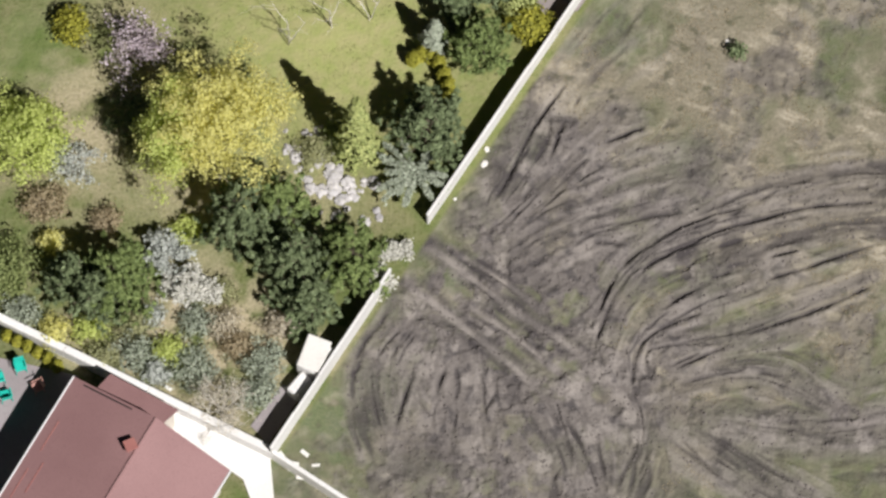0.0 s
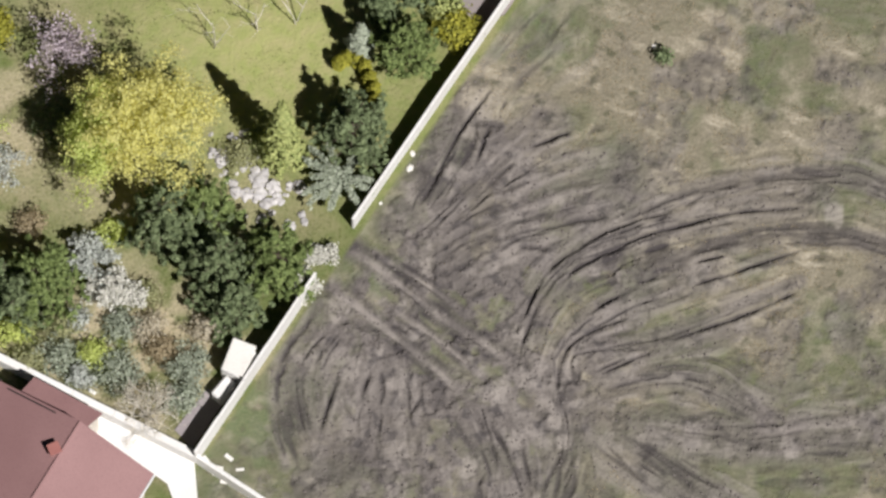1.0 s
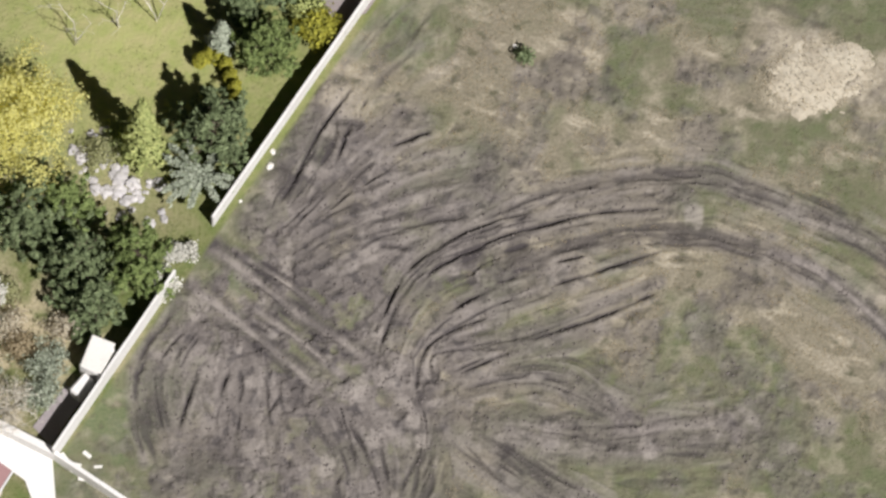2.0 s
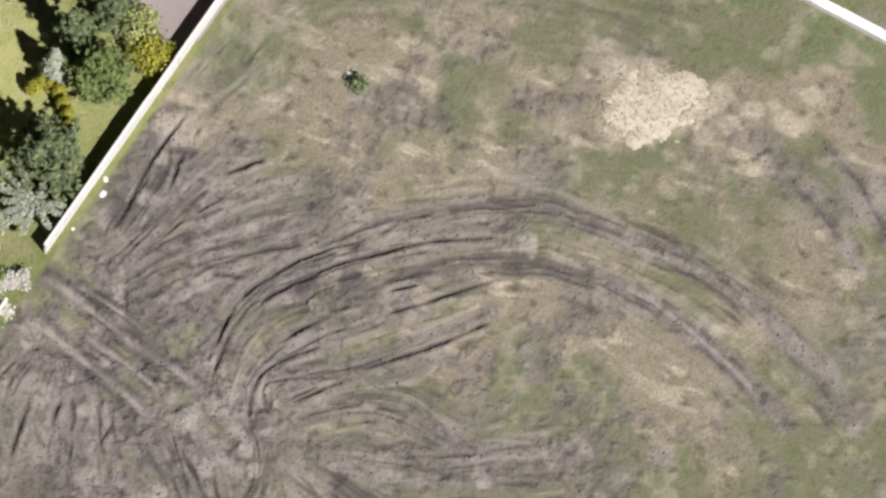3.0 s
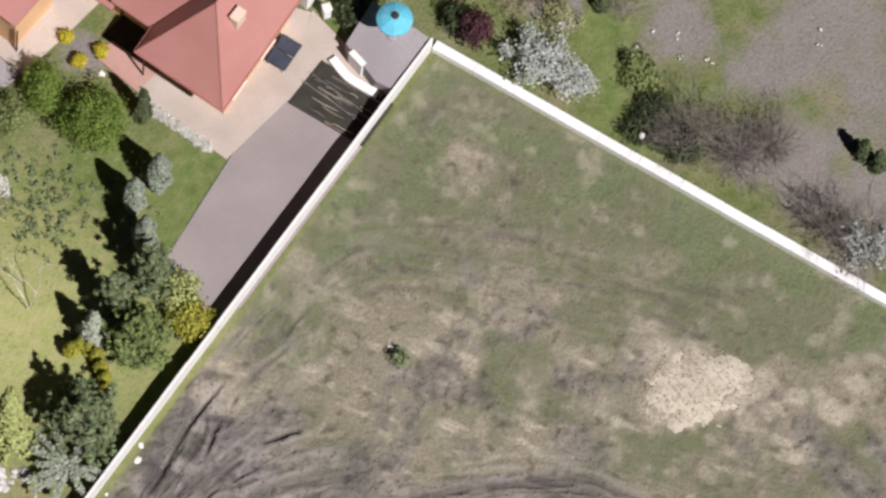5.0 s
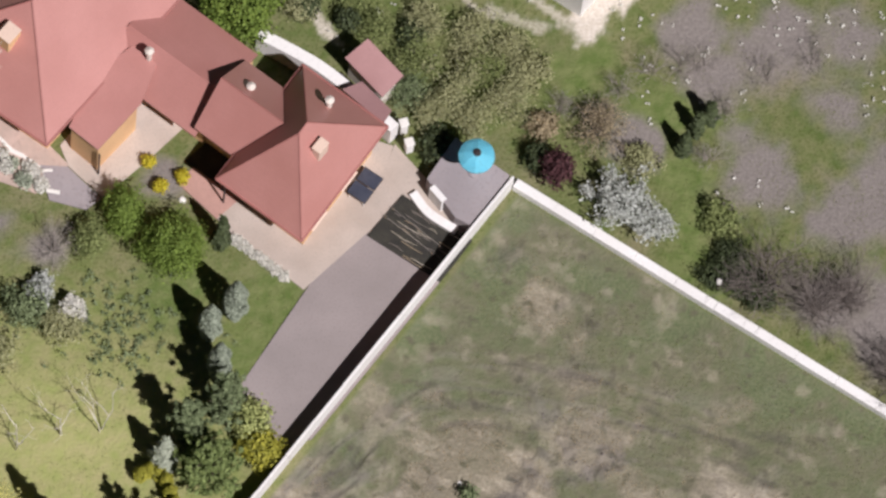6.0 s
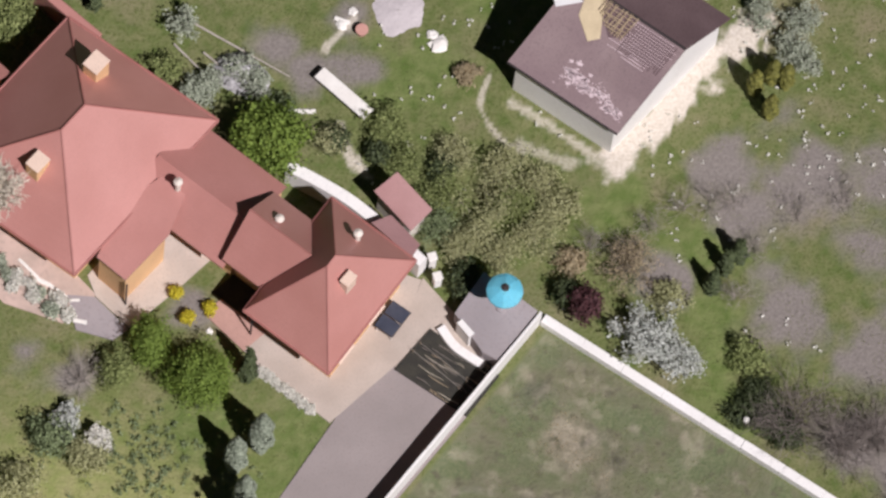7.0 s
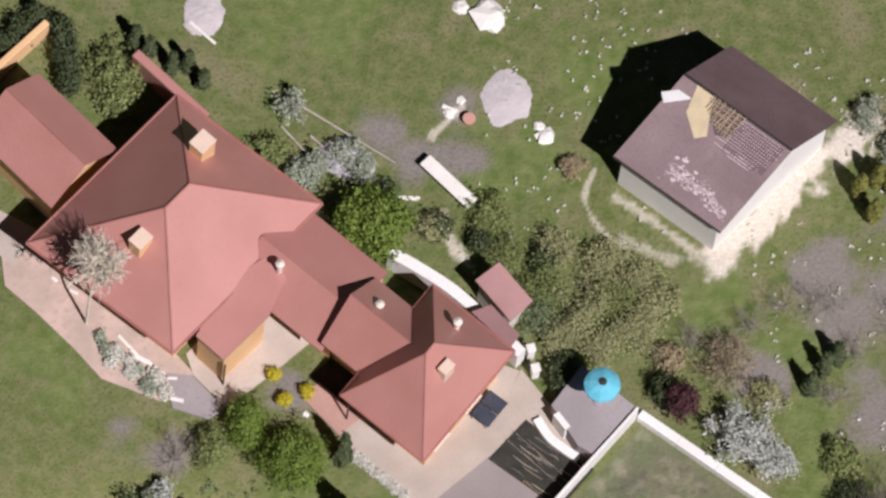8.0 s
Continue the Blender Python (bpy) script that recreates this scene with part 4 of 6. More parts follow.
def small_house():
    h = empty("house", 0, 0, 0, "small house with a brown-red sheet roof beside the wall", "house")
    a, b = Vector((-14.94, -7.49)), Vector((-8.13, -11.18))
    f = (b - a).normalized()
    g = Vector((-0.45, -0.893)).normalized()
    w, l, e, r = (b - a).length, 9.0, 2.8, 4.0
    t = [at(a, f, g, 0, 0, e), at(a, f, g, w * 0.53, 0, r), at(a, f, g, w, 0, e), at(a, f, g, 0, l, e), at(a, f, g, w * 0.53, l, r), at(a, f, g, w, l, e)]
    roof_part(t, [[0, 3, 4, 1], [1, 4, 5, 2]], 0.1, M["roof_brown"], h)
    ridge_cap(t[1], t[4], M["roof_brown"], h, 0.05)
    gutter_part(h, t[0], t[3], M["white_metal"], 0.05)
    gutter_part(h, t[2], t[5], M["white_metal"], 0.05)
    part("wall", flat_bm([at(a, f, g, x, y, 0)[:2] for x, y in ((0.35, 0.35), (w - 0.35, 0.35), (w - 0.35, l), (0.35, l))], -0.2, e + 0.05), M["pale_plaster"], h)
    lean = [(-13.45, -7.1, 2.25), (-10.5, -8.5, 2.25), (-11.2, -9.35, 2.6), (-14.0, -7.95, 2.6)]
    link("lean_to_roof", slab_mesh("lean_to_roof", lean, [[3, 2, 1, 0]], 0.08, M["roof_brown"]), h)
    part("lean_to_wall", flat_bm([(-13.3, -7.3), (-10.7, -8.55), (-11.0, -9.1), (-13.6, -7.7)], -0.2, 2.15), M["pale_plaster"], h)
    slope = (r - e) / (w * 0.53)
    for k, (p0, p1) in enumerate(((0.5, 2.0), (0.9, 3.9), (0.45, 4.4))):
        part("sheet_lap", tube_bm([at(a, f, g, p0, p1, e + slope * p0), at(a, f, g, p0, p1 + 1.5, e + slope * p0)], [0.03, 0.03], 4), M["roof_cap"], h)
    part("sheet_lap", tube_bm([at(a, f, g, 0.6, 0.15, e + slope * 0.6), at(a, f, g, 3.0, 0.15, e + slope * 3.0)], [0.045, 0.045], 4), M["dark_metal"], h)
    x, y = -12.3, -10.75
    c = part("chimney", box_bm((0.42, 0.42, 0.9), (x, y, 3.75), 27, 0.03), M["roof_brown"], h, "short square chimney")
    part("chimney_hood", box_bm((0.52, 0.52, 0.06), (x, y, 4.23), 27, 0.02), M["roof_cap"], c)


main_house()
white_house()
small_house()


# ---- paving and small structures ----
def paved(name, poly, z, mat, label, kind="structure"):
    me = bpy.data.meshes.new(name)
    bm = flat_bm(poly, -0.15, z)
    bm.to_mesh(me)
    bm.free()
    me.materials.append(mat)
    return link(name, me, None, label, "paving", "", kind)


paved("driveway", [(1.75, 12.7), (5.3, 20.4), (6.3, 20.45), (9.52, 18.75), (5.1, 10.95), (3.5, 10.3)], 0.075, M["drive"], "grey asphalt driveway beside the white wall")
paved("pavement_south", [(3.86, 17.5), (6.3, 20.6), (5.5, 23.2), (3.2, 20.2), (0.2, 21.6), (-1.5, 21.2), (0.5, 19.55)], 0.085, M["paving"], "beige paved strip round the house foot")
paved("pavement_east", [(5.2, 21.2), (6.25, 20.4), (7.45, 22.35), (6.5, 23.3), (6.75, 24.5), (5.6, 24.7), (5.0, 23.0)], 0.091, M["paving"], "beige paved strip under the panels")
paved("walkway", [(6.45, 23.2), (7.45, 22.3), (9.9, 20.75), (10.4, 21.4), (6.8, 24.6)], 0.08, M["paving"], "beige paved walk towards the corner patio")
paved("patio", [(8.35, 22.85), (9.3, 24.9), (11.8, 23.52), (10.42, 21.05), (9.75, 21.3)], 1.1, M["concrete"], "raised grey concrete patio in the wall corner")
paved("terrace", [(-7.2, 22.4), (-6.7, 21.5), (-5.1, 20.35), (-3.4, 22.35), (-2.0, 24.2), (-3.2, 25.4), (-5.5, 25.4)], 0.07, M["paving"], "beige paved terrace strip beside the porch")
paved("terrace_west", [(-15.9, 25.8), (-15.3, 23.9), (-13.8, 23.0), (-11.9, 21.7), (-10.5, 20.6), (-8.9, 20.3), (-7.9, 20.1), (-6.7, 21.6), (-9.0, 23.4), (-12.9, 26.1)], 0.055, M["pale_terrace"], "pinkish beige paved strip along the house")
paved("terrace_south", [(-7.9, 21.4), (-7.3, 19.9), (-5.7, 19.7), (-5.15, 20.3), (-6.75, 21.5)], 0.062, M["concrete"], "grey concrete corner of the terrace")
paved("pavement_west", [(-2.1, 21.5), (-1.2, 22.6), (0.7, 21.2), (-0.2, 20.1)], 0.097, M["pink_paving"], "pink paved strip at the tower foot")
# dark patch added to paint the tower's deep shade onto the recess ground
paved("recess_shade", [(-1.9, 22.5), (-0.9, 23.7), (0.3, 23.0), (-0.3, 21.6)], 0.1, M["dark_soil_shade"], "dark patch painting in the shade of the recess beside the tower")
paved("yard", [(-24.0, -5.0), (-14.9, -6.6), (-15.2, -7.6), (-21.0, -18.0), (-30.0, -14.0)], 0.06, M["concrete"], "grey concrete yard beside the small house")
paved("pavement_north", [(-16.8, 27.4), (-14.2, 26.6), (-15.1, 24.9), (-18.5, 26.4)], 0.06, M["paving"], "beige paved corner beside the annex")


def kerb(points, w, h, mat, label):
    line = spline(points, 5)
    bm = bmesh.new()
    prev = None
    for i, (x, y) in enumerate(line):
        d = line[min(i + 1, len(line) - 1)] - line[max(i - 1, 0)]
        d = d / np.hypot(*d)
        ring = [bm.verts.new((x - d[1] * o, y + d[0] * o, z)) for o, z in ((-w / 2, -0.1), (-w / 2, h), (w / 2, h), (w / 2, -0.1))]
        if prev:
            for k in range(3):
                bm.faces.new((prev[k], ring[k], ring[k + 1], prev[k + 1]))
        else:
            bm.faces.new(ring)
        prev = ring
    bm.faces.new(prev[::-1])
    bmesh.ops.recalc_face_normals(bm, faces=bm.faces[:])
    me = bpy.data.meshes.new("kerb")
    bm.to_mesh(me)
    bm.free()
    me.materials.append(mat)
    link("kerb", me, None, label, "kerb", "low white kerbs")


kerb([(7.85, 22.45), (8.5, 21.75), (9.2, 21.35), (9.9, 21.05)], 0.38, 0.32, M["white_wall"], "low white kerb wall beside the paved walk")
kerb([(8.6, 22.5), (9.2, 21.95)], 0.28, 1.2, M["white_wall"], "low white kerb wall beside the patio")
kerb([(0.45, 28.2), (1.95, 27.65), (3.4, 27.0), (5.15, 25.9), (6.7, 24.8)], 0.5, 1.4, M["white_wall"], "white garden wall beside the tower")


def planting_bed():
    b = empty("planting_bed", 8.0, 20.6, 0, "dark soil planting bed with dry stalks and rails", "garden bed")
    b.matrix_world = Matrix.Identity(4)
    poly = [(6.2, 20.3), (7.43, 22.35), (10.6, 20.75), (9.5, 18.7)]
    part("soil", flat_bm(poly, -0.1, 0.16), M["dark_soil_shade"], b)
    rng = random.Random(3)
    for k in range(2):
        p0, p1 = Vector((6.2, 20.45)).lerp(Vector((7.45, 22.35)), 0.45 + 0.2 * k + rng.uniform(-0.05, 0.05)), Vector((8.3, 18.75)).lerp(Vector((9.9, 20.8)), 0.5 + 0.17 * k + rng.uniform(-0.06, 0.06))
        part("rail", tube_bm([(*p0, 0.35), (*p0.lerp(p1, 0.5), 0.4), (*p1, 0.35)], [0.010, 0.012, 0.008], 5), M["grey_twig"], b, "thin weathered wooden rail")
        for t in (0.05, 0.95):
            q = p0.lerp(p1, t)
            part("post", tube_bm([(*q, 0.0), (*q, 0.42)], [0.018, 0.018], 5), M["wood"], b)
    # dry stalks lying in rows the long way of the bed
    for k in range(24):
        row, start = rng.random(), rng.uniform(0.02, 0.75)
        end = min(0.97, start + rng.uniform(0.1, 0.4))
        left, right = Vector(poly[0]).lerp(Vector(poly[1]), row), Vector(poly[3]).lerp(Vector(poly[2]), row)
        p0, p1 = left.lerp(right, start), left.lerp(right, end)
        side = Vector((rng.uniform(-0.06, 0.06), rng.uniform(-0.06, 0.06)))
        mid = p0.lerp(p1, 0.5) + side
        part("stalk", tube_bm([(*p0, 0.17), (*mid, rng.uniform(0.2, 0.28)), (*(p1 - side), 0.18)], [0.014, 0.018, 0.01], 4), M[rng.choice(("straw", "dark_twig", "wood", "dark_twig"))], b)


planting_bed()


def parasol():
    x, y = 10.28, 23.41
    p = empty("parasol", x, y, 1.04, "open sky-blue parasol standing on the concrete patio", "parasol")
    p.scale = (0.97, 0.97, 1.0)
    part("pole", tube_bm([(0, 0, 0.1), (0, 0, 2.45)], [0.025, 0.022], 8), M["white_metal"], p)
    part("base", tube_bm([(0, 0, 0.06), (0, 0, 0.14), (0, 0, 0.2)], [0.26, 0.25, 0.06], 14), M["concrete"], p)
    bm = bmesh.new()
    n, rings = 8, []
    for r, z in ((0.14, 2.46), (0.34, 2.38), (0.60, 2.25), (0.80, 2.10), (0.805, 1.99)):
        ring = []
        for k in range(n * 4):
            a = k * math.tau / (n * 4)
            sag = 0.03 * abs(math.sin(a * n / 2)) * r
            ring.append(bm.verts.new((r * math.cos(a) * (1 - 0.6 * sag), r * math.sin(a) * (1 - 0.6 * sag), z - sag)))
        rings.append(ring)
    for a, b in zip(rings, rings[1:]):
        for k in range(n * 4):
            j = (k + 1) % (n * 4)
            bm.faces.new((a[k], a[j], b[j], b[k]))
    bmesh.ops.solidify(bm, geom=bm.faces[:], thickness=0.006)
    c = part("canopy", bm, M["blue_cloth"], p, "sky-blue cloth canopy")
    part("finial", tube_bm([(0, 0, 2.38), (0, 0, 2.49), (0, 0, 2.52)], [0.19, 0.18, 0.05], 10), M["dark_metal"], p, "dark top vent and finial")
    for k in range(n):
        a = k * math.tau / n
        part("rib", tube_bm([(0.05 * math.cos(a), 0.05 * math.sin(a), 2.42), (0.79 * math.cos(a), 0.79 * math.sin(a), 2.06)], [0.01, 0.01], 4), M["white_metal"], p)


parasol()


def solar_panels():
    s = empty("solar_panel", 5.8, 22.3, 0, "dark blue solar panel pair on a low ground frame", "solar panel", "", 63)
    for k, o in enumerate((-0.36, 0.36)):
        f = part("panel", box_bm((0.69, 0.95, 0.04), (o, 0, 0.72), 0, 0.008, (0, 0)), M["dark_metal"], s)
        part("glass", box_bm((0.64, 0.90, 0.012), (o, 0, 0.748)), M["solar"], f, "dark solar glass")
    for sx in (-0.6, 0.6):
        for sy in (-0.36, 0.36):
            part("leg", tube_bm([(sx, sy, 0.05), (sx, sy, 0.70)], [0.025, 0.025], 5), M["white_metal"], s)


solar_panels()


def chair(x, y, turn, mat, label):
    c = empty("garden_chair", x, y, 0.06, label, "chair", "plastic garden chairs", turn)
    part("seat", box_bm((0.44, 0.44, 0.04), (0, 0, 0.42), 0, 0.015), mat, c)
    part("backrest", box_bm((0.44, 0.04, 0.44), (0, 0.22, 0.66), 0, 0.015, (-12, 0)), mat, c)
    for sx in (-0.2, 0.2):
        part("armrest", box_bm((0.05, 0.42, 0.03), (sx * 1.15, 0, 0.62), 0, 0.01), mat, c)
        for sy in (-0.19, 0.19):
            part("leg", tube_bm([(sx, sy, 0.42), (sx * 1.15, sy * 1.15, 0.0)], [0.025, 0.02], 5), mat, c)
    return c


for x, y, a in ((-17.35, -6.45, 20), (-17.85, -7.75, 200), (-18.2, -7.0, 110)):
    chair(x, y, a, M["teal"], "turquoise plastic garden chair in the concrete yard")
chair(-16.55, -7.3, 300, M["pink_plastic"], "faded pink plastic garden chair in the yard")


def plank_table():
    t = empty("bench_table", 2.27, 32.2, 0, "long white-topped garden table on the grass", "table", "", -34)
    part("tabletop", box_bm((2.85, 0.62, 0.05), (0, 0, 0.52), 0, 0.012), M["white_board"], t)
    for sx in (-1.1, 1.1):
        for sy in (-0.2, 0.2):
            part("leg", box_bm((0.07, 0.07, 0.5), (sx, sy, 0.25), 0, 0.008), M["wood"], t)


plank_table()


def rough_stone(r, rng, flat=0.6):
    bm = bmesh.new()
    bmesh.ops.create_icosphere(bm, subdivisions=2, radius=r)
    ph = rng.uniform(0, 100)
    for v in bm.verts:
        k = 1 + 0.55 * noise.noise(v.co * (1.3 / r) + Vector((ph, 3, 0))) + 0.22 * noise.noise(v.co * (3.5 / r) + Vector((ph, 0, 0)))
        v.co = Vector((v.co.x * k, v.co.y * k, v.co.z * k * flat))
    me = bpy.data.meshes.new("stone")
    bm.to_mesh(me)
    bm.free()
    return me


def stone(x, y, r, mat, label, group="", flat=0.6, rng=random.Random(12)):
    me = rough_stone(r, rng, flat)
    me.materials.append(mat)
    ob = link("stone", me, None, label, "stone", group)
    ob.matrix_world = pose(x, y, r * flat * 0.35, 0, 0, rng.uniform(0, 360))
    return ob


rng = random.Random(21)
for x, y, r in ((1.6, 4.48, 0.13), (1.55, 3.83, 0.17), (11.5, 9.95, 0.09), (-1.75, 20.75, 0.16), (0.4, 2.2, 0.07), (-3.1, -3.0, 0.09)):
    stone(x, y, r, M["white_board"], "pale stone lying on bare ground", "pale stones")
for k in range(80):
    t = k / 79
    x, y = -6.5 + 3.2 * t + rng.gauss(0, 0.5), 3.9 - 2.1 * t + rng.gauss(0, 0.65)
    stone(x, y, 0.08 + 0.24 * rng.random() ** 2, M["stone"], "pale grey rockery stone among the pines", "rockery stones")
for x, y, r in ((2.6, 40.2, 0.75), (1.3, 40.4, 0.35), (5.94, 35.29, 0.42), (5.6, 35.7, 0.25), (2.1, 36.2, 0.2), (1.7, 35.5, 0.25)):
    stone(x, y, r, M["white_board"], "pale rough stone lying on the grass", "stones on the grass", 0.4)


def flat_patch(name, cx, cy, rx, ry, z, mat, label, category, seed, turn=0.0, ragged=0.6):
    """A low uneven heap with a ragged edge that sinks into the ground."""
    n = 96
    g = np.linspace(-1.35, 1.35, n)
    x, y = (a.ravel() for a in np.meshgrid(g, g))
    r = np.hypot(x, y) + ragged * (fractal(x * rx, y * ry, 0.9, seed * 7, 5) - 0.5)
    lumps = 0.5 * fractal(x * rx, y * ry, 0.6, seed * 7 + 3, 3) + 0.5 * fractal(x * rx, y * ry, 0.2, seed * 7 + 5, 3)
    h = z * (1 - np.clip(r, 0, 1.4) ** 2) * (0.55 + 0.9 * lumps) + 0.03
    keep = h > -0.12
    index = np.cumsum(keep) - 1
    i = (np.arange(n - 1)[:, None] * n + np.arange(n - 1)[None, :]).ravel()
    quads = np.stack([i, i + 1, i + 1 + n, i + n], 1)
    quads = index[quads[keep[quads].all(1)]]
    me = mesh_from(name, np.stack([x * rx, y * ry, h], 1)[keep], quads, mat, True)
    ob = link(name, me, None, label, category)
    ob.matrix_world = pose(cx, cy, 0.0, 0, 0, turn)
    return ob


flat_patch("straw_mound", 24.35, 9.6, 2.3, 1.5, 0.13, M["straw"], "low heap of pale dry straw on the field", "heap", 3, 25, 1.2)
flat_patch("sand_bed", 4.0, 36.75, 0.92, 1.05, 0.1, M["lilac_sand"], "flat lilac-grey sand spread on the grass", "sand", 4, 0.0, 0.35)
flat_patch("sand_bed", -9.4, 38.0, 0.8, 1.0, 0.1, M["lilac_sand"], "flat lilac-grey sand spread on the grass", "sand", 5)


def wall_box():
    b = empty("wall_crate", -4.85, -5.6, 0, "white covered stack standing against the broken wall", "stack", "", 60)
    part("crate", box_bm((1.35, 1.15, 1.3), (0, 0.2, 0.65), 6, 0.09), M["white_wall"], b)
    part("cover", box_bm((1.5, 1.05, 0.08), (0.05, 0.25, 1.4), 14, 0.03, (6, 4)), M["white_board"], b)
    part("side_crate", box_bm((1.0, 0.6, 0.8), (-1.25, 0.15, 0.4), -6, 0.07), M["white_wall"], b)


wall_box()
paved("slab", [(-7.55, -8.35), (-6.3, -6.45), (-5.45, -6.75), (-6.75, -9.1)], 0.07, M["concrete"], "grey concrete slab behind the white wall")


def red_shed():
    s = empty("shed", 0, 0, 0, "small shed with a faded pink-red roof", "shed")
    top = [(4.2, 27.39, 2.05), (5.05, 28.4, 2.05), (6.75, 27.0, 1.95), (6.0, 25.9, 1.95)]
    link("roof", slab_mesh("roof", top, [[3, 2, 1, 0]], 0.08, M["roof_faded"]), s)
    part("wall", flat_bm([(4.4, 27.4), (5.05, 28.15), (6.5, 26.95), (5.95, 26.15)], -0.1, 1.9), M["pale_plaster"], s)


red_shed()


def orange_wall():
    me = bpy.data.meshes.new("orange_wall")
    bm = box_bm((7.4, 0.3, 1.3), (-17.9, 32.6, 0.6), 56, 0.03)
    bm.to_mesh(me)
    bm.free()
    me.materials.append(M["plaster"])
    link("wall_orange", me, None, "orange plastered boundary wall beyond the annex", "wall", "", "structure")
    me = bpy.data.meshes.new("red_wall")
    bm = box_bm((4.2, 0.42, 1.8), (-10.1, 33.7, 0.8), -33, 0.03)
    bm.to_mesh(me)
    bm.free()
    me.materials.append(M["roof_red"])
    link("wall_red", me, None, "low wall with red capping behind the house", "wall", "", "structure")


orange_wall()

paved("yard_corner", [(-13.4, -6.79), (-6.62, -9.74), (-6.3, -11.8), (-7.0, -12.3), (-7.7, -10.7), (-10.9, -8.7)], 0.07, M["white_wall"], "sunlit white concrete yard corner beside the wall")


def gate_posts():
    for x, y, h in ((7.05, 25.25, 1.0), (7.4, 24.45, 0.9)):
        g = empty("gate_post", x, y, 0, "square white gate post beside the paved walk", "post", "white gate posts")
        part("shaft", box_bm((0.32, 0.32, h), (0, 0, h / 2), 25, 0.02), M["white_wall"], g)
        part("cap", box_bm((0.40, 0.40, 0.08), (0, 0, h + 0.04), 25, 0.03), M["white_board"], g)


gate_posts()


def marker_post():
    p = empty("marker_post", 21.15, 20.2, 0, "short white-topped post standing behind the boundary wall", "post")
    part("shaft", tube_bm([(0, 0, -0.1), (0, 0, 0.75)], [0.07, 0.06], 8), M["bark"], p, "dark weathered shaft")
    part("cap", tube_bm([(0, 0, 0.75), (0, 0, 0.95), (0, 0, 1.0)], [0.13, 0.12, 0.05], 8), M["white_board"], p, "white painted cap")


marker_post()


def red_lean_to():
    s = empty("lean_to", 0, 0, 0, "small lean-to with a reddish roof by the tower", "shed")
    top = [(4.29, 25.97, 2.0), (5.06, 26.49, 1.9), (6.47, 25.37, 1.9), (6.2, 24.7, 2.0)]
    link("roof", slab_mesh("roof", top, [[3, 2, 1, 0]], 0.07, M["roof_brown"]), s)
    for x, y, z in ((4.5, 26.0, 1.93), (5.1, 26.35, 1.83), (6.35, 25.35, 1.83), (6.15, 24.85, 1.93)):
        part("post", tube_bm([(x, y, 0), (x, y, z)], [0.05, 0.05], 5), M["wood"], s)


red_lean_to()


def broken_boards():
    rng = random.Random(31)
    for x, y, l in ((-6.0, -9.7, 0.8), (-5.7, -9.85, 0.6), (-5.2, -9.4, 0.4), (-5.05, -10.5, 0.9), (-5.6, -10.2, 0.5), (-4.7, -9.9, 0.35), (-13.3, -6.4, 0.4), (-11.1, -6.9, 0.35), (-9.7, 22.3, 1.2), (-9.0, 21.8, 0.7), (-8.3, 21.5, 0.9), (-7.6, 21.2, 0.5), (-8.4, 20.8, 0.4), (-7.2, 20.3, 0.6), (-12.4, 24.2, 0.4), (-13.3, 24.6, 0.3), (1.7, 35.7, 0.7), (0.75, 31.3, 0.9), (-9.3, 37.0, 1.5)):
        b = empty("broken_board", x, y, 0.03, "broken white-painted board lying on the ground", "board", "broken boards", rng.uniform(-50, 10))
        part("board", box_bm((l, rng.uniform(0.12, 0.2), 0.05), (0, 0, 0.03), 0, 0.012, (rng.uniform(-4, 4), 0)), M["white_board"], b)


broken_boards()


def red_tub():
    t = empty("plastic_tub", 2.6, 35.3, 0, "faded orange-red plastic tub on the grass", "tub")
    part("shell", tube_bm([(0, 0, 0), (0, 0, 0.3), (0, 0, 0.34)], [0.2, 0.25, 0.26], 16), M["pink_plastic"], t)
    part("rim", tube_bm([(0, 0, 0.34), (0, 0, 0.38)], [0.28, 0.28], 16), M["pink_plastic"], t)


red_tub()


def sheet_pile():
    s = flat_patch("plastic_sheet", -2.2, 32.6, 1.15, 0.9, 0.75, M["pale_sheet"], "crumpled grey-white plastic sheeting heaped behind the house", "sheeting", 6, -20)
    for a, b in (((-4.7, 34.5, 0.3), (-0.1, 32.5, 0.7)), ((-3.9, 33.2, 0.2), (-1.5, 31.6, 0.5)), ((-5.2, 33.4, 0.15), (-3.3, 31.9, 0.2))):
        p = empty("pole", *a, "weathered pale pole lying across the sheeting", "pole", "poles on the sheeting")
        d = Vector(b) - Vector(a)
        part("shaft", tube_bm([(0, 0, 0), tuple(d * 0.5), tuple(d)], [0.05, 0.045, 0.03], 6), M["pale_bark"], p)


sheet_pile()


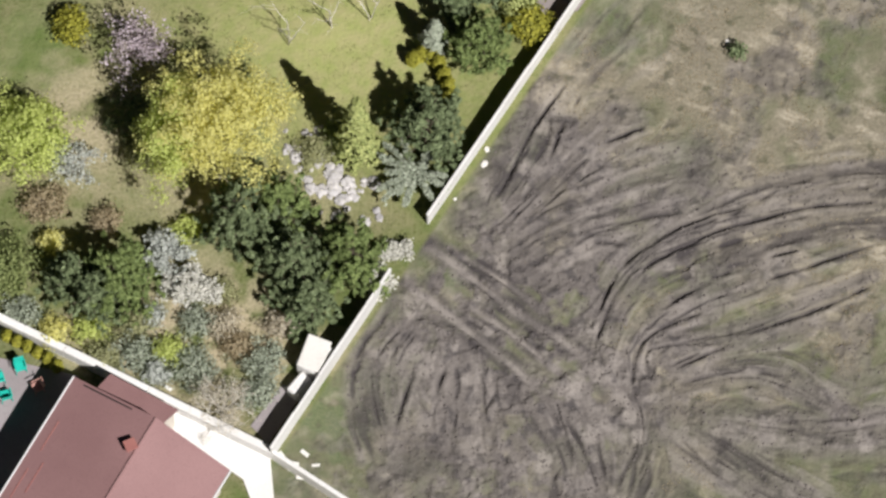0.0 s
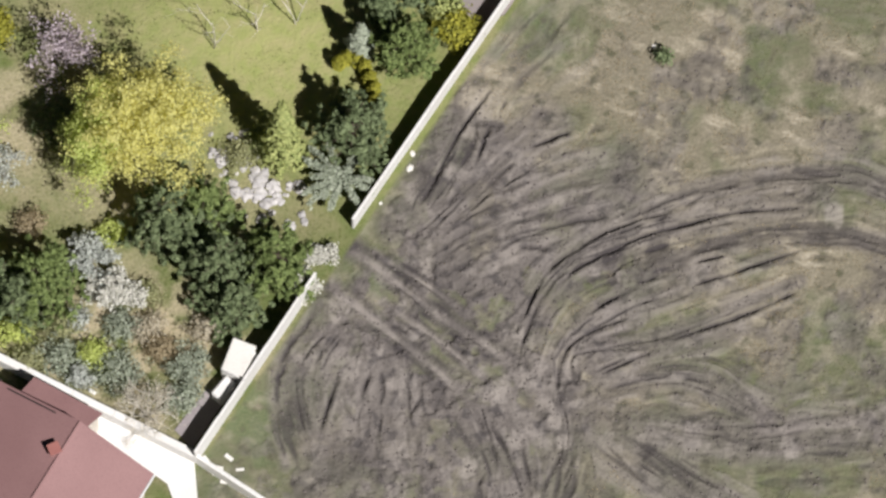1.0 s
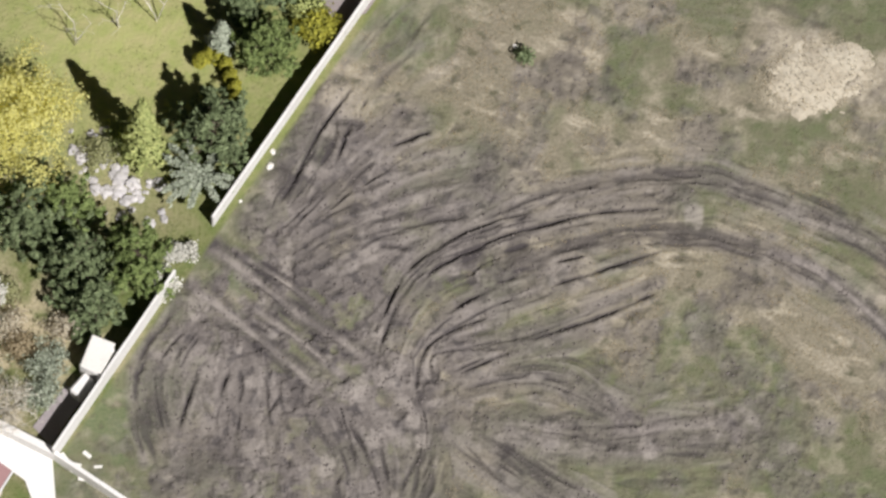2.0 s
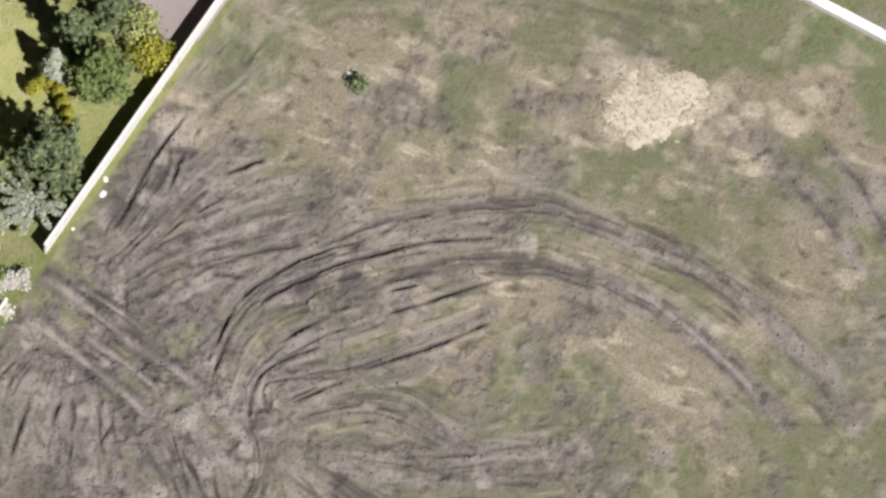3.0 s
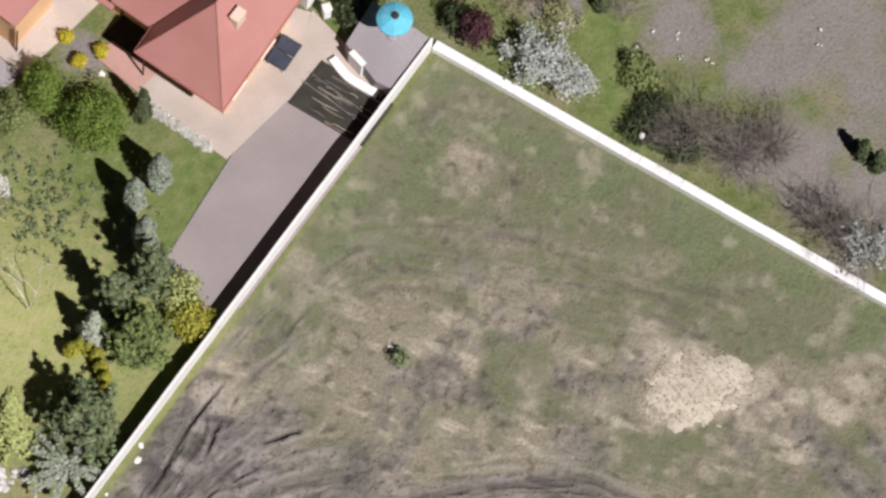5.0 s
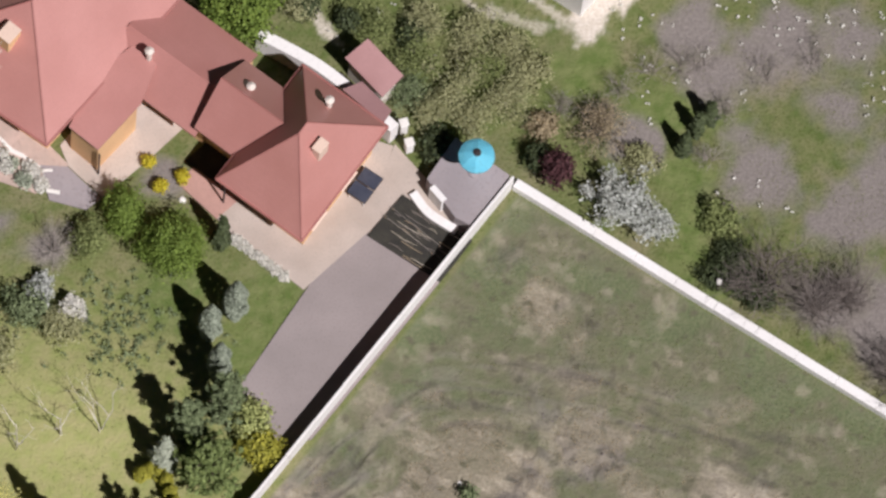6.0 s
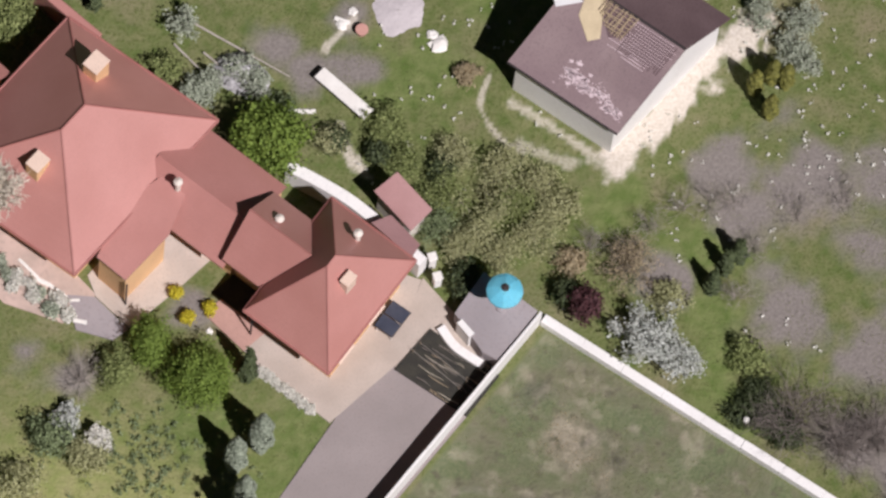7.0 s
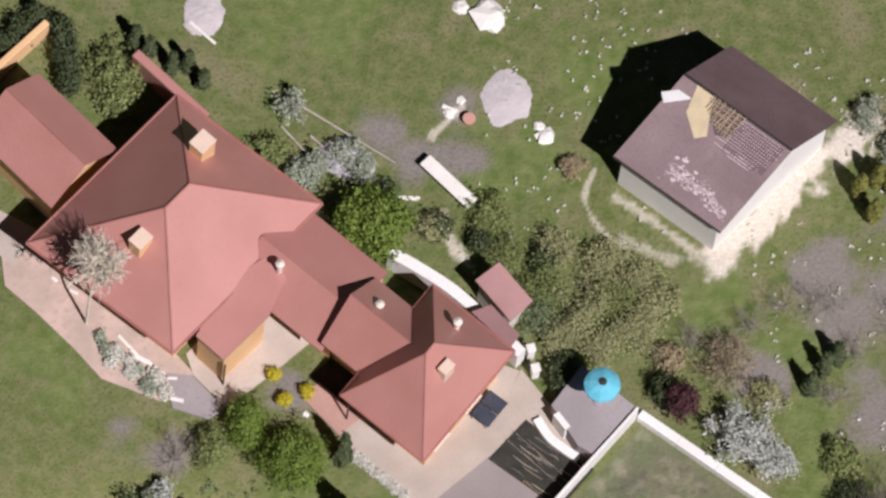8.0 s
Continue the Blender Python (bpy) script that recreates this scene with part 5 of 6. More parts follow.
# ---- plants ----
def leaves(centres, normals, size, rng, name, mat, stretch=1.5, jitter=0.9):
    """Bent four-cornered leaves, one island each."""
    n = len(centres)
    d = normals + jitter * rng.normal(0, 1, (n, 3))
    d /= np.linalg.norm(d, axis=1)[:, None]
    r = rng.normal(0, 1, (n, 3))
    a = np.cross(d, r)
    a /= np.linalg.norm(a, axis=1)[:, None] + 1e-9
    b = np.cross(d, a)
    s = size * rng.uniform(0.6, 1.35, (n, 1))
    v = np.empty((n, 4, 3))
    v[:, 0], v[:, 2] = centres - a * s * stretch * 0.5, centres + a * s * stretch * 0.5
    v[:, 1], v[:, 3] = centres + b * s * 0.5 + d * s * 0.18, centres - b * s * 0.5 + d * s * 0.18
    i = np.arange(n) * 4
    f = np.concatenate([np.stack([i, i + 1, i + 2], 1), np.stack([i, i + 2, i + 3], 1)])
    me = bpy.data.meshes.new(name)
    me.vertices.add(n * 4)
    me.vertices.foreach_set("co", v.ravel())
    me.loops.add(f.size)
    me.loops.foreach_set("vertex_index", f.ravel())
    me.polygons.add(len(f))
    me.polygons.foreach_set("loop_start", np.arange(0, f.size, 3))
    me.update()
    me.materials.append(mat)
    return me


def clumped(rng, clumps, each, rx, ry, rz, spread, lumpy=0.3, low=-0.5):
    """Leaf places and outward directions: clumps over a lumpy ellipsoid round the origin."""
    d = rng.normal(0, 1, (clumps * 3, 3))
    d /= np.linalg.norm(d, axis=1)[:, None]
    d = d[d[:, 2] > low][:clumps]
    k = 1 + lumpy * rng.normal(0, 0.6, (len(d), 1)) - 0.25 * rng.random((len(d), 1))
    c = d * k * np.array([rx, ry, rz])
    places = (c[:, None, :] + rng.normal(0, 1, (len(d), each, 3)) * spread).reshape(-1, 3)
    out = np.repeat(d, each, 0) + 0.5 * (places - np.repeat(c, each, 0)) / spread
    return places, out + np.array([0, 0, 0.3])


def limbs(rng, height, spread, trunk, count, base=0.2):
    """A tapered trunk with limbs, as one bmesh."""
    bm = bmesh.new()

    def tube(points, radii, sides):
        t = tube_bm(points, radii, sides)
        me = bpy.data.meshes.new("t")
        t.to_mesh(me)
        t.free()
        bm.from_mesh(me)
        bpy.data.meshes.remove(me)

    lean = rng.normal(0, 0.06, 2) * height
    tube([(0, 0, -0.15), (lean[0] * 0.3, lean[1] * 0.3, height * 0.4), (lean[0], lean[1], height)], [trunk, trunk * 0.75, trunk * 0.2], 7)
    for k in range(count):
        z = height * rng.uniform(base, 0.85)
        a, r = rng.uniform(0, math.tau), spread * rng.uniform(0.5, 0.95)
        s = Vector((lean[0] * z / height, lean[1] * z / height, z))
        e = s + Vector((math.cos(a) * r, math.sin(a) * r, height * rng.uniform(0.05, 0.3)))
        m = s.lerp(e, 0.5) + Vector((0, 0, 0.06 * height))
        tube([s, m, e], [trunk * 0.45, trunk * 0.3, trunk * 0.1], 5)
    return bm


def plant(name, x, y, label, category, trunk_bm, bark, crown_me, group="", z=0.0):
    p = empty(name, x, y, z, label, category, group)
    if trunk_bm:
        part("trunk", trunk_bm, bark, p)
    link("crown", crown_me, p)
    return p


SEED = [100]


def fresh():
    SEED[0] += 1
    return np.random.default_rng(SEED[0])


def round_tree(x, y, rx, ry, rz, zc, leaf, label, size=0.13, clumps=130, each=26, spread=0.2, name="tree", category="tree", bark="bark", lumpy=0.3, group=""):
    rng = fresh()
    c, d = clumped(rng, clumps, each, rx, ry, rz, spread, lumpy)
    c2, d2 = clumped(rng, clumps // 3, each, rx * 0.6, ry * 0.6, rz * 0.6, spread * 1.3, lumpy)
    c, d = np.concatenate([c, c2]), np.concatenate([d, d2])
    c[:, 2] = np.maximum(c[:, 2] + zc, 0.05)
    return plant(name, x, y, label, category, limbs(rng, max(zc, 0.3), 0.8 * min(rx, ry), 0.03 + 0.035 * rx, 7), M[bark], leaves(c, d, size, rng, "crown", LEAF[leaf]), group)


def pine(x, y, r, h, leaf, label, group=""):
    """A broad pine: needle tufts set along spreading boughs in loose tiers."""
    h, y = 1.28 * h, y - 0.045 * h
    rng = fresh()
    bm = bmesh.new()
    places, outs = [], []
    boughs = []
    tiers = max(4, int(h / 0.42))
    for t in range(tiers):
        f = t / (tiers - 1)
        z, reach = h * (0.15 + 0.8 * f), r * (1.0 - 0.75 * f ** 1.6)
        for k in range(int(9 - 4 * f)):
            a = rng.uniform(0, math.tau)
            e = reach * rng.uniform(0.65, 1.1)
            boughs.append(((0, 0, z - 0.1), (math.cos(a) * e, math.sin(a) * e, z + 0.12 * e)))
            for s in np.linspace(0.35, 1.0, max(3, int(e / 0.2))):
                p = np.array([math.cos(a) * e * s, math.sin(a) * e * s, z + 0.12 * e * s]) + rng.normal(0, 0.1 + 0.08 * s, 3)
                n = 21
                dirs = rng.normal(0, 1, (n, 3)) + np.array([0.5 * math.cos(a), 0.5 * math.sin(a), 0.8])
                dirs /= np.linalg.norm(dirs, axis=1)[:, None]
                places.append(p + dirs * rng.uniform(0.03, 0.17, (n, 1)))
                outs.append(dirs)
    tree = limbs(rng, h * 0.95, 0.2, 0.05 + 0.02 * r, 3)
    for a, b in boughs[::2]:
        t = tube_bm([a, b], [0.03, 0.012], 4)
        me = bpy.data.meshes.new("t")
        t.to_mesh(me)
        t.free()
        tree.from_mesh(me)
        bpy.data.meshes.remove(me)
    return plant("pine_tree", x, y, label, "tree", tree, M["bark"], leaves(np.concatenate(places), np.concatenate(outs), 0.078, rng, "crown", LEAF[leaf], 3.6, 0.5), group)


def fir(x, y, r, h, leaf, label, group="", size=0.11):
    """A narrow cone of drooping sprays."""
    h, y = 1.25 * h, y - 0.04 * h
    rng = fresh()
    places, outs = [], []
    for k in range(int(70 * h)):
        f = rng.random() ** 0.8
        z, e = h * f, r * (1 - f) ** 0.85 + 0.03
        a = rng.uniform(0, math.tau)
        wave = 1 + 0.18 * math.sin(a * 5 + z * 7)
        for s in (0.5, 0.75, 1.0):
            p = np.array([math.cos(a) * e * s * wave, math.sin(a) * e * s * wave, z - 0.12 * e * s + 0.08])
            places.append(p + rng.normal(0, 0.045, (4, 3)))
            outs.append(np.tile(np.array([math.cos(a), math.sin(a), 0.9]), (4, 1)))
    return plant("fir_tree", x, y, label, "tree", limbs(rng, h * 0.9, 0.1, 0.05, 2), M["bark"], leaves(np.concatenate(places), np.concatenate(outs), size, rng, "crown", LEAF[leaf], 2.0, 0.45), group)


def columnar(x, y, r, h, leaf, label, group="columnar junipers"):
    """A dense upright juniper, widest below the middle."""
    h, y = 1.28 * h, y - 0.045 * h
    rng = fresh()
    n = int(1500 * r * h / 0.9)
    f, a = rng.random(n), rng.uniform(0, math.tau, n)
    prof = np.sin(np.clip(f * 0.93 + 0.07, 0, 1) * np.pi) ** 0.6 * (1 - 0.35 * f)
    e = r * prof * (0.8 + 0.3 * rng.random(n)) * (1 + 0.14 * np.sin(a * 4 + f * 9))
    c = np.stack([np.cos(a) * e, np.sin(a) * e, 0.05 + h * f], 1)
    d = np.stack([np.cos(a), np.sin(a), np.full(n, 0.5)], 1)
    return plant("juniper", x, y, label, "shrub", limbs(rng, h * 0.8, 0.1, 0.04, 2), M["bark"], leaves(c, d, 0.085, rng, "crown", LEAF[leaf], 2.0, 0.4), group)


def twig_mesh(rng, r, h, stems, splits, thick, mat, reach=1.0):
    """Bare branching twigs as thin three-sided tubes; returns the mesh and the tips."""
    verts, faces, tips = [], [], []

    def tube(a, b, ra, rb):
        d = (b - a)
        d.normalize()
        s = d.orthogonal().normalized()
        t = d.cross(s)
        i = len(verts)
        for p, q in ((a, ra), (b, rb)):
            for k in range(3):
                verts.append(p + (s * math.cos(k * math.tau / 3) + t * math.sin(k * math.tau / 3)) * q)
        for k in range(3):
            j = (k + 1) % 3
            faces.append((i + k, i + j, i + 3 + j, i + 3 + k))

    def grow(p, d, length, rad, level):
        bend = Vector(rng.normal(0, 0.22, 3))
        m = p + d * length * 0.5 + bend * length * 0.25
        e = m + (d + bend).normalized() * length * 0.5
        tube(p, m, rad, rad * 0.8)
        tube(m, e, rad * 0.8, rad * 0.55)
        tips.append(tuple(m))
        tips.append(tuple(e))
        if level == 0:
            return
        for k in range(int(rng.integers(2, splits + 1))):
            nd = (d + Vector(rng.normal(0, 0.55, 3)) + Vector((0, 0, 0.08))).normalized()
            grow(m.lerp(e, rng.uniform(0.1, 1.0)), nd, length * rng.uniform(0.5, 0.8), rad * 0.55, level - 1)

    for k in range(stems):
        a = rng.uniform(0, math.tau)
        tilt = rng.uniform(0.15, 1.0) * r / max(h, 0.1) * reach
        d = Vector((math.cos(a) * tilt, math.sin(a) * tilt, 1)).normalized()
        grow(Vector((math.cos(a) * 0.06, math.sin(a) * 0.06, -0.05)), d, 0.52 * math.hypot(r, h), thick, 3)
    return mesh_from("branchwork", verts, faces, mat), np.array(tips)


def bare_shrub(x, y, r, h, bark, label, flowers="", per_tip=2, stems=9, thick=0.022, size=0.08, name="shrub", category="shrub", splits=4, spread=0.07, group=""):
    rng = fresh()
    me, tips = twig_mesh(rng, r, h, stems, splits, thick, M[bark])
    p = empty(name, x, y, 0, label, category, group)
    link("branchwork", me, p)
    if flowers:
        keep = tips[tips[:, 2] > 0.15 * h]
        c = np.repeat(keep, per_tip, 0) + rng.normal(0, spread, (len(keep) * per_tip, 3))
        link("blossom", leaves(c, np.tile([0.0, 0.0, 1.0], (len(c), 1)), size, rng, "blossom", LEAF[flowers], 1.2, 1.0), p)
    return p


def fan_juniper(x, y, r, label):
    """Low arching silver boughs that radiate from the middle."""
    rng = fresh()
    places, outs = [], []
    for k in range(17):
        a, e = rng.uniform(0, math.tau), r * rng.uniform(0.6, 1.1)
        for s in np.linspace(0.15, 1, 16):
            p = np.array([math.cos(a) * e * s, math.sin(a) * e * s, 0.25 + 0.9 * math.sin(min(1, s * 1.1) * 1.9) * 0.8])
            n = 13
            places.append(p + rng.normal(0, 0.06, (n, 3)))
            outs.append(np.tile([math.cos(a) * 0.3, math.sin(a) * 0.3, 1.0], (n, 1)))
    return plant("spreading_juniper", x, y, label, "shrub", limbs(rng, 0.6, 0.4, 0.05, 5), M["bark"], leaves(np.concatenate(places), np.concatenate(outs), 0.085, rng, "crown", LEAF["silver"], 2.2, 0.5))


# garden behind the broken wall
round_tree(-9.4, 3.75, 2.65, 2.35, 1.9, 4.1, "yellow", "bushy willow in full yellow spring leaf", 0.085, 170, 84, 0.20, lumpy=0.5)
round_tree(-11.6, 3.15, 1.2, 2.0, 1.5, 3.4, "lime", "yellow-green willow beside the yellow one", 0.085, 80, 76, 0.19, lumpy=0.5)
pine(-6.9, 1.0, 1.5, 3.0, "green_pine", "fresh green pine in the garden")
pine(-8.2, 0.5, 2.2, 3.8, "pine", "broad dark green pine in the garden")
pine(-6.1, -1.6, 1.8, 3.4, "pine", "dark green pine beside the broken wall")
pine(-3.9, -1.2, 1.8, 3.2, "green_pine", "fresh green pine beside the broken wall")
pine(-5.3, -3.0, 1.4, 2.6, "pine", "dark green pine beside the broken wall")
pine(-0.9, 5.0, 1.75, 3.4, "pine", "dark green pine against the white wall")
fir(-3.85, 4.2, 0.95, 5.4, "fir", "young light green fir beside the rockery")
fan_juniper(-1.3, 3.0, 1.7, "spreading silver juniper with arching boughs")
for x, y in ((-1.75, 8.2), (-1.4, 8.45), (-1.0, 8.4), (-0.65, 8.1), (-0.4, 7.6), (-0.2, 7.1), (-0.1, 6.6)):
    columnar(x, y, 0.32, 1.0, "gold", "clipped golden thuja in a curved hedge row", "golden hedge row")
fir(-0.9, 9.0, 0.65, 2.6, "silver", "small grey-green fir in the garden")
pine(1.1, 8.7, 1.4, 3.5, "green_pine", "green pine against the white wall")
round_tree(2.5, 11.0, 0.75, 0.8, 1.0, 1.1, "fir", "olive green shrub beside the driveway", 0.1, 80, 26, 0.15, "shrub", "shrub")
round_tree(3.05, 10.05, 0.75, 0.7, 0.7, 0.8, "gold", "yellow-green shrub beside the driveway", 0.11, 90, 26, 0.18, "shrub", "shrub")
# added pine: stands in for a dark tree shadow on the lawn
pine(-0.1, 10.2, 0.75, 3.4, "pine", "slim dark pine added for the missing shadow on the lawn")
pine(1.35, 11.6, 0.85, 3.6, "pine", "slim dark pine beside the driveway")
for x, y, r, h in ((1.15, 16.1, 0.56, 3.0), (0.22, 15.0, 0.52, 2.8), (0.85, 13.3, 0.54, 3.0)):
    columnar(x, y, r, h, "juniper", "grey-green columnar juniper on the lawn")
round_tree(-17.8, 3.3, 1.6, 1.9, 1.3, 1.7, "lime", "rounded lime green shrub", 0.09, 100, 60, 0.19, "shrub", "shrub")
bare_shrub(-15.8, 2.4, 1.3, 1.5, "pale_bark", "pale grey-leaved open shrub", "ice", 2, 10, 0.02, 0.09)
bare_shrub(-13.3, 7.8, 0.85, 2.8, "grey_twig", "plum tree in faded pink blossom", "pink", 3, 7, 0.04, 0.09, "tree", "tree", spread=0.12)
round_tree(-16.3, 8.8, 0.55, 0.75, 0.5, 0.6, "gold", "small yellow forsythia shrub", 0.1, 60, 22, 0.14, "shrub", "shrub")
round_tree(-16.5, -0.9, 0.45, 0.45, 0.4, 0.5, "yellow", "small yellow flowering shrub", 0.08, 40, 18, 0.1, "shrub", "shrub")
round_tree(-16.0, -4.8, 0.6, 0.6, 0.5, 0.5, "yellow", "small yellow flowering shrub beside the wall", 0.08, 50, 18, 0.12, "shrub", "shrub")
pine(-13.3, -2.5, 1.7, 3.4, "green_pine", "broad green pine among the garden shrubs")
pine(-14.4, -3.4, 1.3, 2.6, "pine", "dark pine among the garden shrubs")
round_tree(-18.3, -2.3, 1.1, 1.3, 1.0, 1.2, "green", "rounded green shrub in the garden", 0.1, 90, 28, 0.2, "shrub", "shrub")
pine(-15.4, -2.6, 1.2, 2.4, "pine", "dark pine among the garden shrubs")
bare_shrub(-11.6, -1.3, 0.75, 1.4, "pale_bark", "shrub covered with icy white blossom", "ice", 6, 8, 0.02, 0.1)
bare_shrub(-10.4, -2.7, 0.75, 1.3, "pale_bark", "shrub covered with white blossom", "white", 6, 8, 0.02, 0.1)
bare_shrub(-8.7, -7.7, 1.25, 1.6, "birch_bark", "bare pale shrub with dense dry twigs", "straw", 1, 16, 0.034, 0.05)
bare_shrub(-1.9, -0.35, 0.4, 0.9, "pale_bark", "white blossoming climber on the broken wall end", "white", 5, 6, 0.015, 0.09)
bare_shrub(-2.6, -1.65, 0.4, 1.0, "pale_bark", "white blossoming climber on the broken wall end", "white", 6, 6, 0.015, 0.1)
LOW = [(-12.7, -4.2, 0.8, "olive"), (-12.6, -5.6, 0.8, "silver"), (-10.1, -4.0, 0.7, "silver"), (-7.1, -5.6, 0.9, "silver"), (-10.1, -6.0, 0.9, "silver"), (-8.4, -4.9, 0.6, "dry"),
       (-11.2, -5.3, 0.6, "lime"), (-14.6, -4.6, 0.6, "lime"), (-10.9, 0.0, 0.6, "lime"), (-16.9, 0.9, 1.0, "dry"), (-8.9, -4.0, 0.6, "straw"), (-13.9, -5.8, 0.7, "olive"),
       (-7.3, -7.0, 0.7, "silver"), (-6.6, -3.9, 0.6, "straw"), (-9.2, -2.6, 0.6, "olive"), (-11.8, 5.5, 0.9, "olive"), (-13.2, 5.0, 1.2, "pine"), (-12.8, 3.3, 0.8, "olive"),
       (-5.6, 3.8, 0.7, "olive"), (-5.0, 4.6, 0.5, "green"), (-14.2, 0.3, 0.6, "dry"), (-17.5, -4.0, 0.7, "silver"), (-11.6, -6.4, 0.5, "ice"), (-12.0, -3.9, 0.45, "ice")]
for x, y, r, leaf in LOW:
    round_tree(x, y, r, r * 0.9, 0.35 + 0.2 * r, 0.35, leaf, "low mixed garden shrub", 0.08, int(70 * r), 22, 0.13, "shrub", "shrub", lumpy=0.4, group="low garden shrubs")


def birch(x, y, h, label):
    rng = fresh()
    me, tips = twig_mesh(rng, 0.7, h, 2, 2, 0.036, M["birch_bark"], 0.8)
    p = empty("birch_tree", x, y, 0, label, "tree", "birches on the lawn")
    link("branchwork", me, p)
    c = np.repeat(tips[tips[:, 2] > 0.5 * h], 1, 0)
    c = c + rng.normal(0, 0.18, c.shape)
    link("crown", leaves(c, np.tile([0.0, 0.0, 1.0], (len(c), 1)), 0.05, rng, "crown", LEAF["olive"], 1.4, 1.0), p)


for x, y, h in ((-7.07, 8.7, 3.4), (-3.7, 10.0, 3.4), (-5.3, 9.5, 3.0)):
    birch(x, y, h, "slender pale-barked birch with few leaves")


def bare_tree(x, y, h, r, label):
    """A clear trunk under a dense round head of pale twigs."""
    rng = fresh()
    p = empty("tree", x, y, 0, label, "tree")
    part("trunk", tube_bm([(0, 0, -0.1), (0.05, 0.05, h * 0.4), (0.25, 0.5, h * 0.85)], [0.07, 0.055, 0.04], 7), M["cream_bark"], p)
    me, _ = twig_mesh(rng, r, r * 0.8, 40, 4, 0.085, M["cream_bark"])
    head = link("branchwork", me, p)
    head.matrix_local = pose(0.25, 0.5, h * 0.78)


# lawn and yard round the house
round_tree(-1.75, 18.2, 1.25, 1.3, 1.2, 1.3, "bright", "broad bright green shrub before the house", 0.07, 130, 60, 0.16, "shrub", "shrub")
round_tree(-4.1, 19.5, 0.75, 1.1, 1.0, 1.0, "bright", "bright green shrub before the house", 0.07, 80, 50, 0.14, "shrub", "shrub")
round_tree(-5.4, 18.2, 0.6, 0.8, 0.7, 0.7, "green", "olive green shrub before the house", 0.07, 60, 46, 0.14, "shrub", "shrub")
fir(0.15, 19.15, 0.3, 2.3, "yew", "narrow dark conifer at the paving edge", "small conifers before the house")
for x, y in ((-3.36, 22.1), (-1.87, 21.65), (-2.72, 21.1)):
    round_tree(x, y, 0.26, 0.26, 0.22, 0.4, "buttercup", "small yellow flowering shrub by the terrace", 0.06, 40, 20, 0.06, "shrub", "shrub", group="yellow shrubs by the terrace")
bare_shrub(-5.5, 15.1, 0.55, 0.8, "pale_bark", "white blossoming shrub on the lawn", "white", 5, 8, 0.015, 0.09)
bare_shrub(-6.9, 15.6, 0.5, 0.8, "pale_bark", "white blossoming shrub on the lawn", "ice", 5, 8, 0.015, 0.09)
bare_shrub(-6.8, 17.7, 1.2, 0.9, "grey_twig", "grey leafless shrub on the lawn", "", 1, 18, 0.016)
round_tree(-7.6, 14.9, 1.0, 0.8, 0.6, 0.6, "pine", "dark green shrub on the lawn", 0.09, 70, 24, 0.15, "shrub", "shrub")
round_tree(-6.0, 14.3, 0.8, 0.8, 0.4, 0.45, "olive", "olive green shrub on the lawn", 0.09, 60, 24, 0.15, "shrub", "shrub")
round_tree(-8.6, 12.5, 0.9, 0.9, 0.6, 0.6, "olive", "olive green shrub on the lawn", 0.09, 60, 24, 0.15, "shrub", "shrub")
bare_tree(-11.6, 22.9, 6.3, 1.3, "tall bare pale-twigged tree before the house wall")
round_tree(-0.5, 29.2, 1.4, 1.35, 1.3, 1.5, "bright", "rounded dark green tree behind the wing", 0.11, 170, 32, 0.22)
THICKET = [(8.9, 27.6, 1.3, "olive", 1.3), (7.1, 28.3, 1.0, "green", 1.2), (9.7, 29.9, 1.1, "olive", 1.0), (11.3, 27.2, 1.1, "olive", 1.4), (8.3, 26.0, 0.8, "olive", 1.0), (5.4, 29.6, 0.8, "green", 0.9),
           (9.9, 26.0, 0.8, "olive", 1.2), (7.4, 30.2, 0.7, "olive", 0.8), (11.0, 29.4, 0.8, "olive", 0.9), (4.4, 30.5, 0.6, "green", 0.7), (6.8, 26.8, 0.7, "pine", 1.3), (10.2, 28.3, 0.9, "green", 1.0)]
for x, y, r, leaf, h in THICKET:
    bare_shrub(x, y, 0.85 * r, 0.8 * h, "grey_twig", "thin leafing shrub in the garden thicket", leaf, 4, 7, 0.010, 0.075, spread=0.22, group="thicket shrubs")
for x, y, r in ((6.8, 29.5, 0.5), (8.5, 24.9, 0.6), (4.1, 29.7, 0.45), (8.6, 24.2, 0.5), (2.3, 30.1, 0.45)):
    round_tree(x, y, r, r, 0.4, 0.5, "yew", "dark evergreen bush by the thicket", 0.09, int(80 * r), 24, 0.13, "shrub", "shrub", group="dark evergreen bushes")
for x, y, r in ((17.2, 29.5, 1.0), (18.4, 29.9, 1.0), (16.0, 28.4, 0.9), (19.3, 30.2, 0.9), (20.4, 28.1, 0.8), (13.5, 27.1, 0.8), (15.2, 27.3, 0.8), (20.1, 25.9, 0.7), (22.0, 29.9, 1.0), (24.0, 31.0, 1.1)):
    bare_shrub(x, y, r, 0.9, "grey_twig", "leafless grey-brown shrub on bare earth", "", 1, 16, 0.012, 0.06, group="leafless shrubs")
round_tree(13.8, 24.1, 0.52, 0.62, 0.8, 1.3, "maroon", "dark maroon-leaved plum tree behind the wall", 0.1, 70, 26, 0.14)
round_tree(12.9, 24.7, 0.45, 0.5, 0.6, 0.7, "yew", "black-green bush beside the plum tree", 0.08, 50, 26, 0.12, "shrub", "shrub")
bare_shrub(16.5, 23.1, 1.3, 1.5, "pale_bark", "shrub white with blossom behind the wall", "ice", 3, 13, 0.02, 0.1, spread=0.1)
